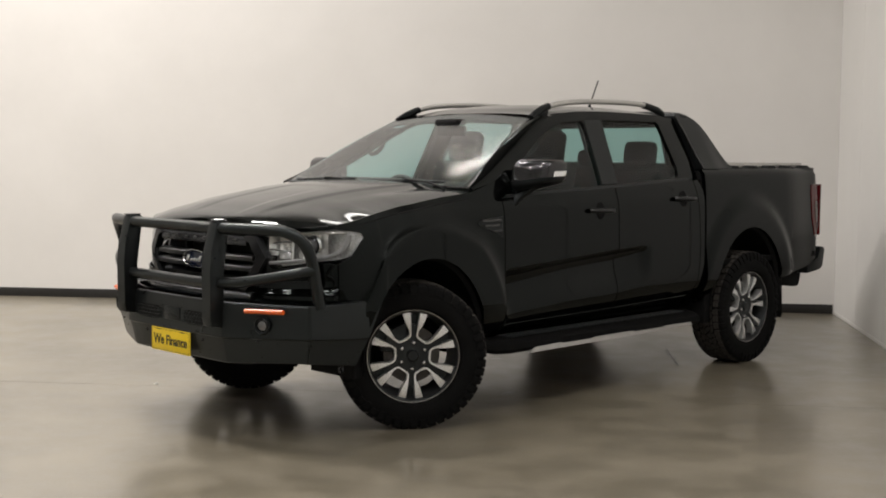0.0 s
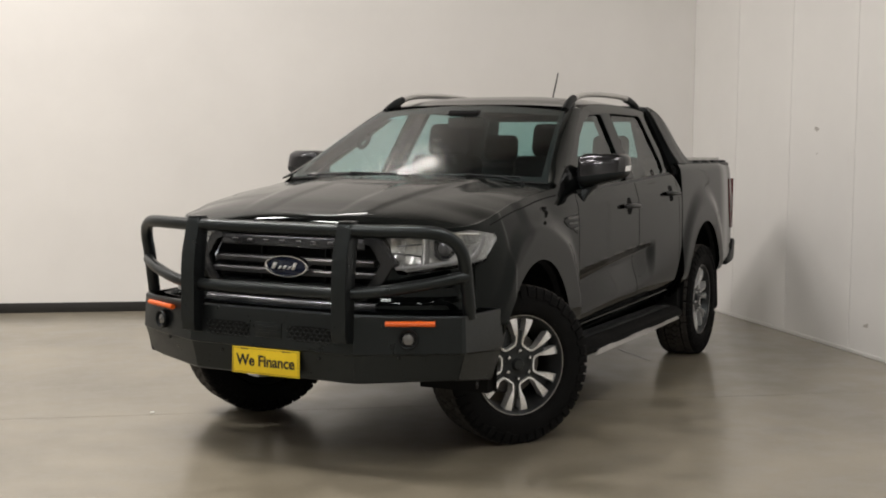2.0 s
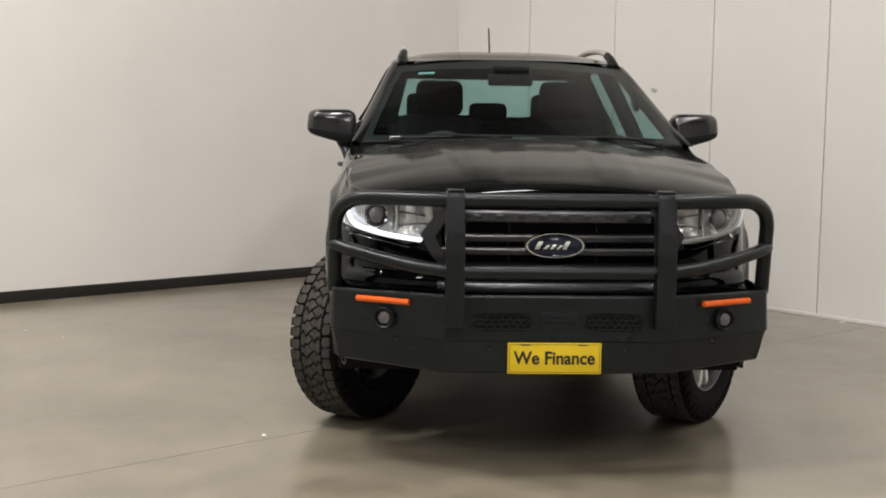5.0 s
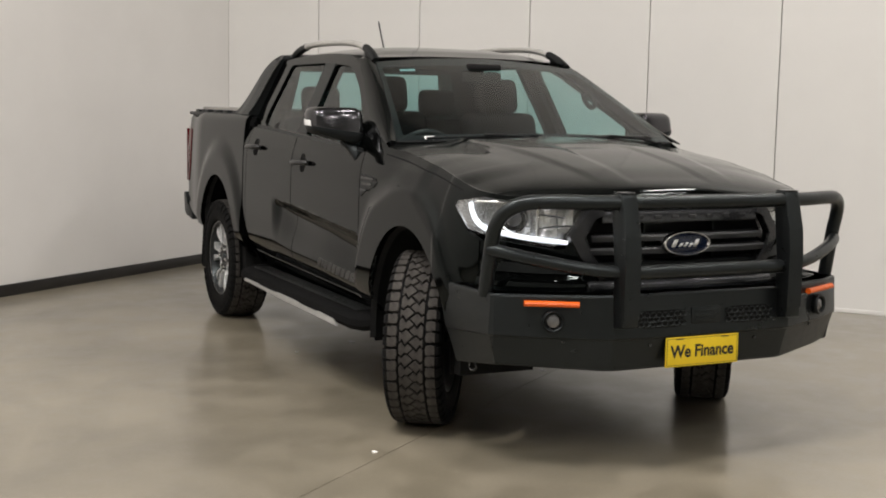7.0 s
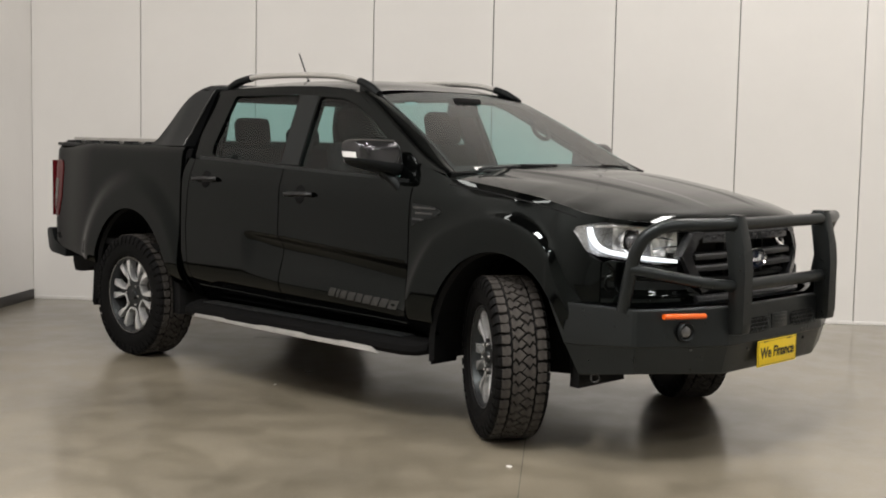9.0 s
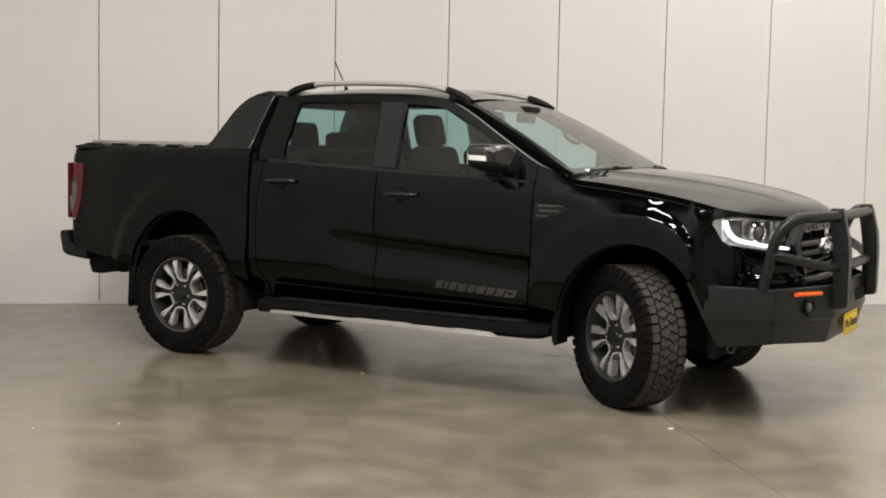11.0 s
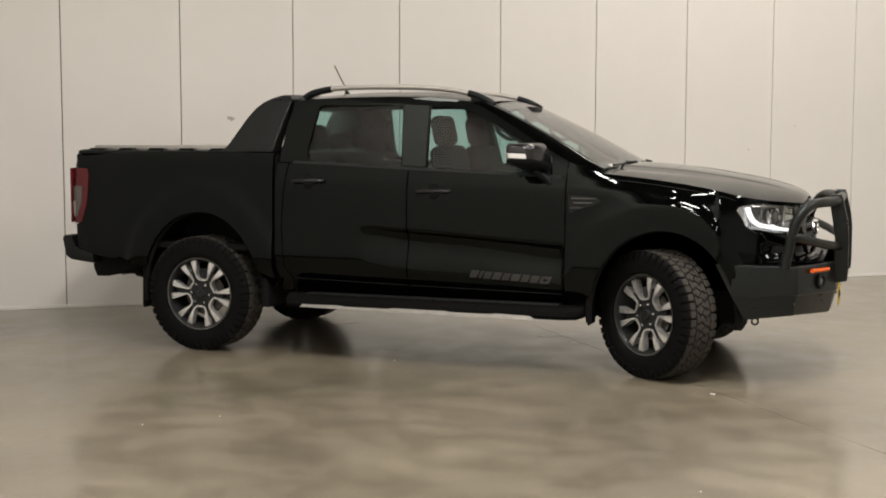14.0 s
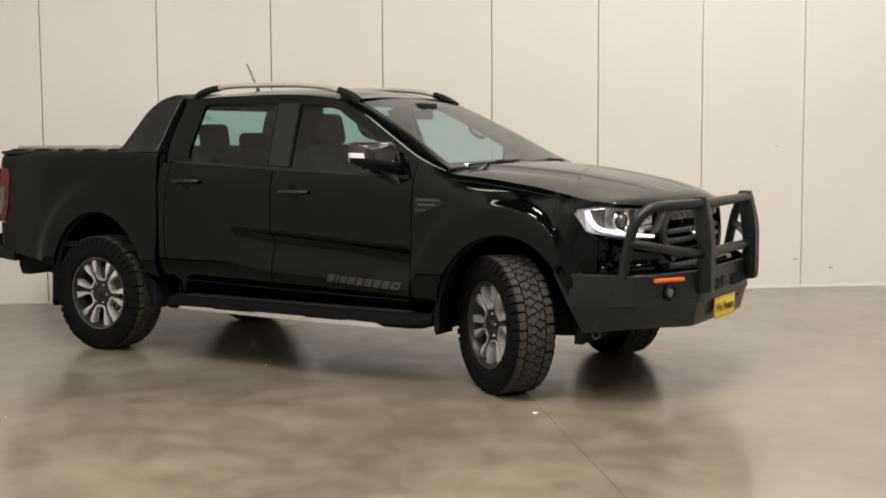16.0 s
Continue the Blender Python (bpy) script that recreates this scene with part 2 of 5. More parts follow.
def mesh_object(name, me, material, parent=None, label="", smooth=30.0):
    me.materials.clear()
    for m in material if isinstance(material, (list, tuple)) else (material,):
        me.materials.append(m)
    if smooth:
        me.shade_smooth()
        me.set_sharp_from_angle(angle=radians(smooth))
    ob = new(name, me)
    if parent is not None:
        ob.parent = parent
    if label:
        ob["label"] = label
    return ob


def part(name, bm, material, parent=None, label="", smooth=30.0, normals=True):
    if normals:
        bmesh.ops.recalc_face_normals(bm, faces=bm.faces)
    me = bpy.data.meshes.new(name)
    bm.to_mesh(me)
    bm.free()
    return mesh_object(name, me, material, parent, label, smooth)


def thing(name, label, category, group="", kind="", at=None):
    ob = new(name)
    ob.empty_display_size = 0.2
    if at is not None:
        ob.matrix_world = at
    return tagged(ob, label, category, group, kind)


def box_bm(lo, hi, bevel=0.0, segments=2, bm=None):
    bm = bm or bmesh.new()
    made = bmesh.ops.create_cube(bm, size=1.0)["verts"]
    lo, hi = Vector(lo), Vector(hi)
    for v in made:
        v.co = Vector((lo[i] + (v.co[i] + 0.5) * (hi[i] - lo[i]) for i in range(3)))
    if bevel:
        edges = list({e for v in made for e in v.link_edges})
        bmesh.ops.bevel(bm, geom=edges, offset=bevel, segments=segments, affect="EDGES", profile=0.5, clamp_overlap=True)
    return bm


def spline(points, n=8, closed=False):
    """Points on a smooth curve through the given ones."""
    p = [Vector(q) for q in points]
    out, m = [], len(p)
    for i in range(m if closed else m - 1):
        a, b, c, d = (p[(i + k) % m] if closed else p[min(max(i + k, 0), m - 1)] for k in (-1, 0, 1, 2))
        for k in range(n):
            t = k / n
            out.append(0.5 * (2 * b + (c - a) * t + (2 * a - 5 * b + 4 * c - d) * t * t + (3 * b - a - 3 * c + d) * t ** 3))
    if not closed:
        out.append(p[-1])
    return out


def tube_bm(path, radius, sides=14, bm=None, caps=True, flat=1.0):
    """A round bar along a path; radius may be a list. flat squeezes it across its upper side."""
    bm = bm or bmesh.new()
    rings, up = [], None
    for i, p in enumerate(path):
        t = (path[min(i + 1, len(path) - 1)] - path[max(i - 1, 0)]).normalized()
        if up is None:
            up = Vector((0, 0, 1)) if abs(t.z) < 0.9 else Vector((1, 0, 0))
        up = (up - t * up.dot(t)).normalized()
        side = t.cross(up)
        r = radius[i] if isinstance(radius, (list, tuple)) else radius
        rings.append([bm.verts.new(p + r * (math.cos(a) * side + flat * math.sin(a) * up)) for a in (2 * math.pi * k / sides for k in range(sides))])
    for a, b in zip(rings, rings[1:]):
        for k in range(sides):
            bm.faces.new((a[k], a[(k + 1) % sides], b[(k + 1) % sides], b[k]))
    if caps:
        bm.faces.new(rings[0][::-1])
        bm.faces.new(rings[-1])
    return bm


def lathe_bm(profile, segments=48, bm=None):
    """Turns (radius, y) points round the Y axis."""
    bm = bm or bmesh.new()
    rings = []
    for r, y in profile:
        rings.append([bm.verts.new((r * math.cos(a), y, r * math.sin(a))) for a in (2 * math.pi * k / segments for k in range(segments))])
    for a, b in zip(rings, rings[1:]):
        for k in range(segments):
            bm.faces.new((a[k], a[(k + 1) % segments], b[(k + 1) % segments], b[k]))
    return bm


def prism_bm(outline, depth, axis=1, at=0.0, bevel=0.0, bm=None, segments=2):
    """A flat outline of (u, w) points, drawn out along an axis from at to at + depth."""
    bm = bm or bmesh.new()

    def place(u, w, d):
        return ((d, u, w), (u, d, w), (u, w, d))[axis]

    a = [bm.verts.new(place(u, w, at)) for u, w in outline]
    b = [bm.verts.new(place(u, w, at + depth)) for u, w in outline]
    bm.faces.new(a)
    bm.faces.new(b[::-1])
    n = len(a)
    for i in range(n):
        bm.faces.new((a[i], b[i], b[(i + 1) % n], a[(i + 1) % n]))
    if bevel:
        edges = [e for e in bm.edges if e.verts[0] in set(a + b)]
        bmesh.ops.bevel(bm, geom=edges, offset=bevel, segments=segments, affect="EDGES", profile=0.5, clamp_overlap=True)
    return bm


def inside(poly, x, y):
    hit = False
    for (x0, y0), (x1, y1) in zip(poly, poly[1:] + poly[:1]):
        if (y0 > y) != (y1 > y) and x < (x1 - x0) * (y - y0) / (y1 - y0) + x0:
            hit = not hit
    return hit


def resample(poly, step):
    out = []
    for (x0, y0), (x1, y1) in zip(poly, poly[1:] + poly[:1]):
        n = max(1, round(math.hypot(x1 - x0, y1 - y0) / step))
        out += [(x0 + (x1 - x0) * k / n, y0 + (y1 - y0) * k / n) for k in range(n)]
    return out


def sheet_bm(outline, surface, step=0.03, holes=(), rim=None, steps=None):
    """A panel: the outline filled with small triangles and laid on surface(u, w); rim: a vector, or a function
    of the place, by which its edges turn in."""
    outline, holes = resample(outline, step), [resample(h, step) for h in holes]
    loops = [outline, *holes]
    pts, edges = [], []
    for loop in loops:
        s = len(pts)
        pts += loop
        edges += [(s + i, s + (i + 1) % len(loop)) for i in range(len(loop))]
    ring = np.array(pts)
    us, ws = ring[:, 0], ring[:, 1]
    su, sw = steps or (step, step)
    for i, w in enumerate(np.arange(ws.min() + sw / 2, ws.max(), sw)):
        for u in np.arange(us.min() + (0.5 + 0.5 * (i % 2)) * su / 2, us.max(), su):
            if np.hypot((ring[:, 0] - u) / su, (ring[:, 1] - w) / sw).min() > 0.55 and inside(outline, u, w) and not any(inside(h, u, w) for h in holes):
                pts.append((u, w))
    co, _, faces, *_ = delaunay_2d_cdt([Vector(p) for p in pts], edges, [], 0, 1e-6)
    bm = bmesh.new()
    verts = [bm.verts.new(surface(c.x, c.y)) for c in co]
    for f in faces:
        cx, cy = sum(co[i].x for i in f) / len(f), sum(co[i].y for i in f) / len(f)
        if inside(outline, cx, cy) and not any(inside(h, cx, cy) for h in holes):
            bm.faces.new([verts[i] for i in f])
    bmesh.ops.delete(bm, geom=[v for v in bm.verts if not v.link_faces], context="VERTS")
    if rim is not None:
        border = [e for e in bm.edges if len(e.link_faces) == 1]
        low = {}
        for e in border:
            for v in e.verts:
                if v not in low:
                    low[v] = bm.verts.new(v.co + (rim(v.co) if callable(rim) else Vector(rim)))
        for e in border:
            a, b = e.verts
            bm.faces.new((a, b, low[b], low[a]))
    return bm


def smooth01(x):
    x = min(1.0, max(0.0, x))
    return x * x * (3 - 2 * x)


def through_points(table):
    """A smooth function through (x, y) pairs, without overshoot."""
    xs, ys = [p[0] for p in table], [p[1] for p in table]
    d = [(ys[i + 1] - ys[i]) / (xs[i + 1] - xs[i]) for i in range(len(xs) - 1)]
    m = [d[0]] + [0.0 if a * b <= 0 else 2 * a * b / (a + b) for a, b in zip(d, d[1:])] + [d[-1]]

    def f(x):
        if x <= xs[0]:
            return ys[0]
        if x >= xs[-1]:
            return ys[-1]
        i = next(k for k in range(len(xs) - 1) if x <= xs[k + 1])
        h = xs[i + 1] - xs[i]
        t = (x - xs[i]) / h
        return ys[i] * (1 + 2 * t) * (1 - t) ** 2 + m[i] * h * t * (1 - t) ** 2 + ys[i + 1] * t * t * (3 - 2 * t) + m[i + 1] * h * t * t * (t - 1)

    return f


def written(text, size, material, parent, name, m, label=""):
    """Writing, as a mesh, centred in the plane of the pose m."""
    cu = bpy.data.curves.new(name, "FONT")
    cu.offset = 0.0018
    cu.body, cu.size, cu.align_x, cu.align_y, cu.extrude = text, size, "CENTER", "CENTER", 0.0008
    tmp = new(name + "_curve", cu)
    me = bpy.data.meshes.new_from_object(tmp)
    bpy.data.objects.remove(tmp)
    ob = mesh_object(name, me, material, parent, label, smooth=0)
    ob.matrix_basis = m
    return ob

# ---------------------------------------------------------------- the room
def in_room(ob):
    ob.matrix_world = ROOM
    return ob


CUT = 4.53  # the saw cut in the slab runs parallel to the painted wall
floor = tagged(new("floor"), "polished grey-brown concrete floor, mottled, with a saw cut", "floor", kind="structure")
in_room(floor)
for lo, hi in (((-0.3, -0.3, -0.15), (ROOM_X + 0.3, CUT - 0.002, 0.0)), ((-0.3, CUT + 0.002, -0.15), (ROOM_X + 0.3, ROOM_Y + 0.3, 0.0))):
    part("slab", box_bm(lo, hi), CONCRETE, floor, smooth=0)
part("joint_fill", box_bm((-0.3, CUT - 0.002, -0.12), (ROOM_X + 0.3, CUT + 0.002, -0.003)), JOINT, floor, smooth=0)

wall = in_room(part("wall_painted", box_bm((-0.3, -0.25, 0), (ROOM_X, 0, ROOM_H)), WALLPAINT, smooth=0))
tagged(wall, "smooth warm white painted wall", "wall", kind="structure")
skirt = in_room(part("baseboard", box_bm((0.012, 0.0, 0.0), (ROOM_X, 0.014, 0.088), 0.003), SKIRT))
tagged(skirt, "black skirting board along the painted wall", "skirting board", kind="structure")

panelled = tagged(new("wall_panelled"), "white insulated wall panels with dark vertical joints", "wall", kind="structure")
in_room(panelled)
part("backing", box_bm((-0.25, 0.0, 0), (-0.03, ROOM_Y, ROOM_H)), JOINT, panelled, smooth=0)
PANEL, FIRST = 1.0241, 0.989
pm = bpy.data.meshes.new("panel")
bm = box_bm((-0.03, 0.004, 0.0), (0.0, PANEL - 0.004, ROOM_H), 0.0025, 1)
bm.to_mesh(pm)
bm.free()
for k in range(-1, 16):
    ob = mesh_object("panel", pm, PANELPAINT, panelled, smooth=0)
    if k == -1:  # the first one is cut to fit the corner
        ob.location, ob.scale = (0, 0.0, 0), (1, (FIRST - 0.0) / PANEL, 1)
    else:
        ob.location = (0, FIRST + k * PANEL, 0)
part("floor_angle", box_bm((0.0, 0.02, 0.0), (0.006, ROOM_Y, 0.03), 0.002), PANELPAINT, panelled, "thin white angle along the floor")

# unseen walls and ceiling, added to close the room; their tones shape the reflections
for name, lo, hi in (("wall_far", (ROOM_X, -0.25, 0), (ROOM_X + 0.25, ROOM_Y + 0.25, ROOM_H)), ("wall_end", (-0.25, ROOM_Y, 0), (ROOM_X, ROOM_Y + 0.25, ROOM_H))):
    tagged(in_room(part(name, box_bm(lo, hi), FARPAINT, smooth=0)), "added unseen grey-green wall that closes the room", "wall", kind="structure")
ceiling = in_room(part("ceiling", box_bm((-0.3, -0.3, ROOM_H), (ROOM_X + 0.3, ROOM_Y + 0.3, ROOM_H + 0.2)), CEIL, smooth=0))
tagged(ceiling, "added unseen dark grey ceiling that closes the room", "ceiling", kind="structure")
for lx, ly, lz, watts in LAMPS:
    housing = in_room(thing("ceiling_light", "rectangular high-bay ceiling light, switched on", "ceiling light", "high-bay ceiling lights"))
    housing.matrix_world = ROOM @ pose(lx, ly, lz + 0.32)
    part("housing", box_bm((-0.72, -0.21, -0.31), (0.72, 0.21, -0.20), 0.01), ALU, housing)
    for sx in (-0.45, 0.45):
        part("hanger", tube_bm([Vector((sx, 0, -0.2)), Vector((sx, 0, ROOM_H - lz - 0.32))], 0.006, 8), STEEL, housing)

# small marks and litter
for name, (x, y), r in (("paint_chip", (0.404, -1.224), 0.017), ("paint_chip", (-1.764, -0.838), 0.011), ("paint_chip", (-2.82, 2.62), 0.02), ("paint_chip", (-2.018, -2.731), 0.007), ("paint_chip", (-2.296, -3.048), 0.006), ("paint_chip", (0.62, -3.30), 0.006)):
    bm = prism_bm([(r * (1 + 0.35 * math.sin(3.1 * k + x * 9)) * math.cos(k * 0.9), 0.6 * r * math.sin(k * 0.9)) for k in range(7)], 0.004, axis=2, at=0.0005)
    ob = part(name, bm, CHIPMAT, smooth=0)
    ob.matrix_world = pose(x, y, 0, 0, 0, 40 * x)
    tagged(ob, "small white paint chip lying on the concrete floor", "paint chip", "chips on the floor")

# oily spots and a rubbed tyre mark
for x, y, rx, ry, turn in ((-1.043, 0.535, 0.075, 0.035, 20), (-1.96, -0.41, 0.05, 0.02, -10), (-2.98, 0.42, 0.34, 0.013, 42), (-0.80, 0.30, 0.035, 0.02, 0)):
    pts = [(rx * (1 + 0.3 * math.sin(3.7 * k + x * 5)) * math.cos(k * 0.449), ry * (1 + 0.4 * math.cos(2.9 * k + y * 7)) * math.sin(k * 0.449)) for k in range(14)]
    ob = part("floor_stain", prism_bm(pts, 0.0008, axis=2, at=0.0), STAIN, floor, smooth=0)
    ob.matrix_world = pose(x, y, 0.0002, 0, 0, turn)

# scuffs on the panelled wall
for k, (b, z, r) in enumerate(((2.46, 1.675, 0.035), (2.44, 1.690, 0.018), (2.47, 1.485, 0.012), (3.275, 0.225, 0.030), (3.30, 0.240, 0.016), (7.885, 1.394, 0.012), (8.10, 0.286, 0.018), (8.465, 0.195, 0.022), (8.447, 1.647, 0.010))):
    pts = [(b + r * (1 + 0.5 * math.sin(2.3 * i + k)) * math.cos(i * 0.785), z + 0.45 * r * (1 + 0.4 * math.cos(3.1 * i + k)) * math.sin(i * 0.785)) for i in range(8)]
    part("scuff_mark", prism_bm(pts, 0.0012, axis=0, at=0.0006), SCUFF, panelled, smooth=0)

# ---------------------------------------------------------------- the pickup: body surface
truck = thing("pickup_truck", "black double-cab pickup truck with steel bull bar, parked on the concrete", "pickup truck")

SIDE = through_points([(0.40, 0.800), (0.45, 0.828), (0.50, 0.867), (0.54, 0.8940), (0.58, 0.9105), (0.62, 0.9190), (0.66, 0.9228), (0.70, 0.924), (0.90, 0.9235), (1.05, 0.921),
                       (1.13, 0.9165), (1.18, 0.910), (1.215, 0.899), (1.25, 0.8885), (1.305, 0.867), (1.34, 0.853)])
HOUSE = through_points([(1.22, 0.894), (1.30, 0.868), (1.45, 0.800), (1.60, 0.727), (1.70, 0.678), (1.745, 0.655), (1.775, 0.636), (1.80, 0.618)])
BED = through_points([(0.40, 0.775), (0.47, 0.820), (0.55, 0.872), (0.62, 0.910), (0.67, 0.921), (0.80, 0.924), (1.0, 0.922), (1.2, 0.915), (1.32, 0.905), (1.375, 0.895), (1.405, 0.868)])
FRONT_ARCH, REAR_ARCH = (0.04, 0.40, 0.455, 0.535), (-3.19, 0.40, 0.472, 0.585)
NOSE_X, NOSE_L, NOSE_W = 0.36, 0.52, 0.93


def nose_plan(phi):
    return NOSE_X + NOSE_L * abs(math.cos(phi)) ** (2 / 1.7), NOSE_W * abs(math.sin(phi)) ** (2 / 3.2)


_plan = [nose_plan(math.pi / 2 * (1 - k / 800)) for k in range(801)]
_run = [0.0]
for (x0, y0), (x1, y1) in zip(_plan, _plan[1:]):
    _run.append(_run[-1] + math.hypot(x1 - x0, y1 - y0))
NOSE_END = NOSE_X + _run[-1]  # the unrolled coordinate of the middle of the nose


def around_nose(v):
    i = int(np.searchsorted(_run, v - NOSE_X))
    i = min(max(i, 1), 800)
    f = (v - NOSE_X - _run[i - 1]) / max(1e-9, _run[i] - _run[i - 1])
    return [a + (b - a) * f for a, b in zip(_plan[i - 1], _plan[i])]


def arch_swell(x, z, arch):
    cx, cz, rx, rz = arch
    e = math.hypot((x - cx) / rx, (z - cz) / rz)
    if arch is FRONT_ARCH:  # the flare ends in a crest, flatter over the top
        up = (z - cz) / math.hypot(x - cx, z - cz + 1e-6)
        crest = 1.12 + 0.16 * smooth01((up - 0.70) / 0.28) if x > cx else 1.28 + 0.08 * smooth01((0.98 - up) / 0.2)
        t = min(1.0, max(0.0, (e - crest) / (0.13 + 0.12 * smooth01((cx + 0.05 - x) / 0.25))))
        # turns over the crest within a hand's breadth, then runs out slowly
        return 0.026 * (1 - 2 * (2.5 * t * t if t < 0.2 else 0.1 + (t - 0.2) - (t - 0.2) ** 2 / 1.6)) * smooth01((z - 0.35) / 0.2)
    return 0.026 * (1 - smooth01((e - 1.22) / 0.24)) * smooth01((z - 0.35) / 0.2)


BELT = through_points([(-2.62, 1.335), (-2.3, 1.325), (-1.64, 1.294), (-0.87, 1.264), (-0.57, 1.250)])
FENDER = through_points([(-0.62, 1.296), (-0.45, 1.290), (-0.286, 1.275), (0.057, 1.236), (0.391, 1.178), (0.52, 1.146), (0.75, 1.120), (1.10, 1.098), (1.60, 1.090)])
WING_LEAN = through_points([(-0.56, 1.17), (-0.40, 1.145), (-0.166, 1.10), (0.0, 1.085), (0.10, 1.075), (0.17, 1.03), (0.283, 0.955), (0.40, 0.87), (0.60, 0.80), (1.7, 0.80)])
SPEAR_TOP = through_points([(-2.1, 0.913), (-1.94, 0.909), (-1.64, 0.897), (-1.16, 0.866), (-0.61, 0.832), (-0.5, 0.826)])
SPEAR_FOOT = through_points([(-2.1, 0.880), (-1.90, 0.854), (-1.64, 0.817), (-1.16, 0.789), (-0.645, 0.733), (-0.5, 0.72)])


def groove(x, z):
    """The spear pressed into the doors: a sharp undercut, then a slow return."""
    if not -2.0 < x < -0.575:
        return 0.0
    top, foot = SPEAR_TOP(x), SPEAR_FOOT(x)
    deep = 0.58 * (top - foot) * smooth01((x + 2.0) / 0.12) * smooth01((-0.575 - x) / 0.03)
    if z > foot:
        u = min(1.0, max(0.0, (top - z) / (top - foot)))
        return -deep * (1 - (1 - u) ** 2)
    return -deep * (1 - smooth01((foot - z) / 0.21))


def body(v, z, s, roll=True):
    """A place on the body side: v is x as far as the front wheel, then runs round the nose; s is the side, +1 left."""
    if v <= NOSE_X:
        # the shoulder and the tuck above the sill both climb towards the tail
        q = z - 0.026 * (-0.56 - v) * (1 - smooth01((z - 0.75) / 0.2)) * (1 - smooth01((v + 0.56) / 0.3)) if z < 1.0 else z
        if z > 1.0 and v < -0.56:
            q = z - 0.5 * (BELT(v) - 1.25) * smooth01((z - 1.0) / 0.15)
        x, y = v, SIDE(q) + arch_swell(v, z, FRONT_ARCH) + groove(v, z)
    else:
        x, y = around_nose(v)
        k = y / NOSE_W
        y = k * (SIDE(z) + 0.004 + arch_swell(x, z, FRONT_ARCH) * k)
        x += -0.035 * max(0.0, (z - 0.86) / 0.24) ** 1.4 * (1 - k) * 1.0
    if roll and v > -0.56:
        # above the flare the wing leans in towards the bonnet
        foot, top = WING_LEAN(v), FENDER(v)
        rise = max(0.0, z - foot)
        y -= min(0.33, 0.066 / (top - foot)) * rise * (0.25 + 0.75 * rise / (top - foot)) * smooth01((v + 0.56) / 0.46) * (1 - smooth01((v - 0.40) / 0.30))
    return Vector((x, s * y, z))


def house(x, z, s):
    return Vector((x, s * HOUSE(z), z))


def bed(x, z, s):
    y = BED(z) + arch_swell(x, z, REAR_ARCH)
    y -= 0.046 * smooth01((-3.70 - x) / 0.55) + 0.03 * smooth01((-4.21 - x) / 0.09) ** 2
    return Vector((x, s * y, z))


def arch_points(arch, z0, z1, n=26, grow=0.0):
    """Along the wheel opening from its rear foot at z0 over the top to its front foot at z1."""
    cx, cz, rx, rz = arch
    rx, rz = rx + grow, rz + grow
    a0, a1 = math.pi - math.asin((z0 - cz) / rz), math.asin((z1 - cz) / rz)
    return [(cx + rx * math.cos(a0 + (a1 - a0) * k / n), cz + rz * math.sin(a0 + (a1 - a0) * k / n)) for k in range(n + 1)]


def panel_part(name, outline, place, s, material=None, step=0.03, holes=(), turn=0.02, label="", parent=None, steps=None):
    bm = sheet_bm(outline, lambda u, w: place(u, w, s), step, holes, rim=Vector((0, -s * turn, 0)), steps=steps)
    return part(name, bm, material or PAINT, parent or truck, label, smooth=35)


def belt_line(x0, x1, dz=0.0, n=12):
    return [(x0 + (x1 - x0) * k / n, BELT(x0 + (x1 - x0) * k / n) + dz) for k in range(n + 1)]


A_PILLAR = [(-0.36, 1.297), (-0.46, 1.318), (-0.574, 1.352), (-0.85, 1.503), (-1.05, 1.622), (-1.20, 1.704), (-1.28, 1.734)]
ROOF_EDGE = [(-1.28, 1.734), (-1.40, 1.758), (-1.60, 1.774), (-1.90, 1.780), (-2.30, 1.774), (-2.52, 1.762), (-2.60, 1.752)]
REAR_WINDOW = [(-2.330, 1.338), (-2.395, 1.362), (-2.412, 1.410), (-2.388, 1.708), (-2.368, 1.723), (-1.776, 1.723), (-1.763, 1.710), (-1.704, 1.312)]
FRONT_WINDOW = [(-1.522, 1.304), (-1.568, 1.696), (-1.555, 1.711), (-1.36, 1.698), (-1.22, 1.658), (-1.03, 1.568), (-0.835, 1.447), (-0.690, 1.333), (-0.68, 1.275)]

windscreen_base = lambda t: Vector((-0.290 - 0.065 * t * t, 0.810 * t, 1.326 - 0.014 * t * t))
windscreen_top = lambda t: Vector((-1.150 + 0.020 * t * t, 0.612 * t, 1.756 - 0.032 * t * t))


def windscreen(t, w):
    a, b = windscreen_base(t), windscreen_top(t)
    p = a.lerp(b, w)
    bow = 0.014 * 4 * w * (1 - w)
    return p + Vector((0.45 * bow, 0, 0.9 * bow))


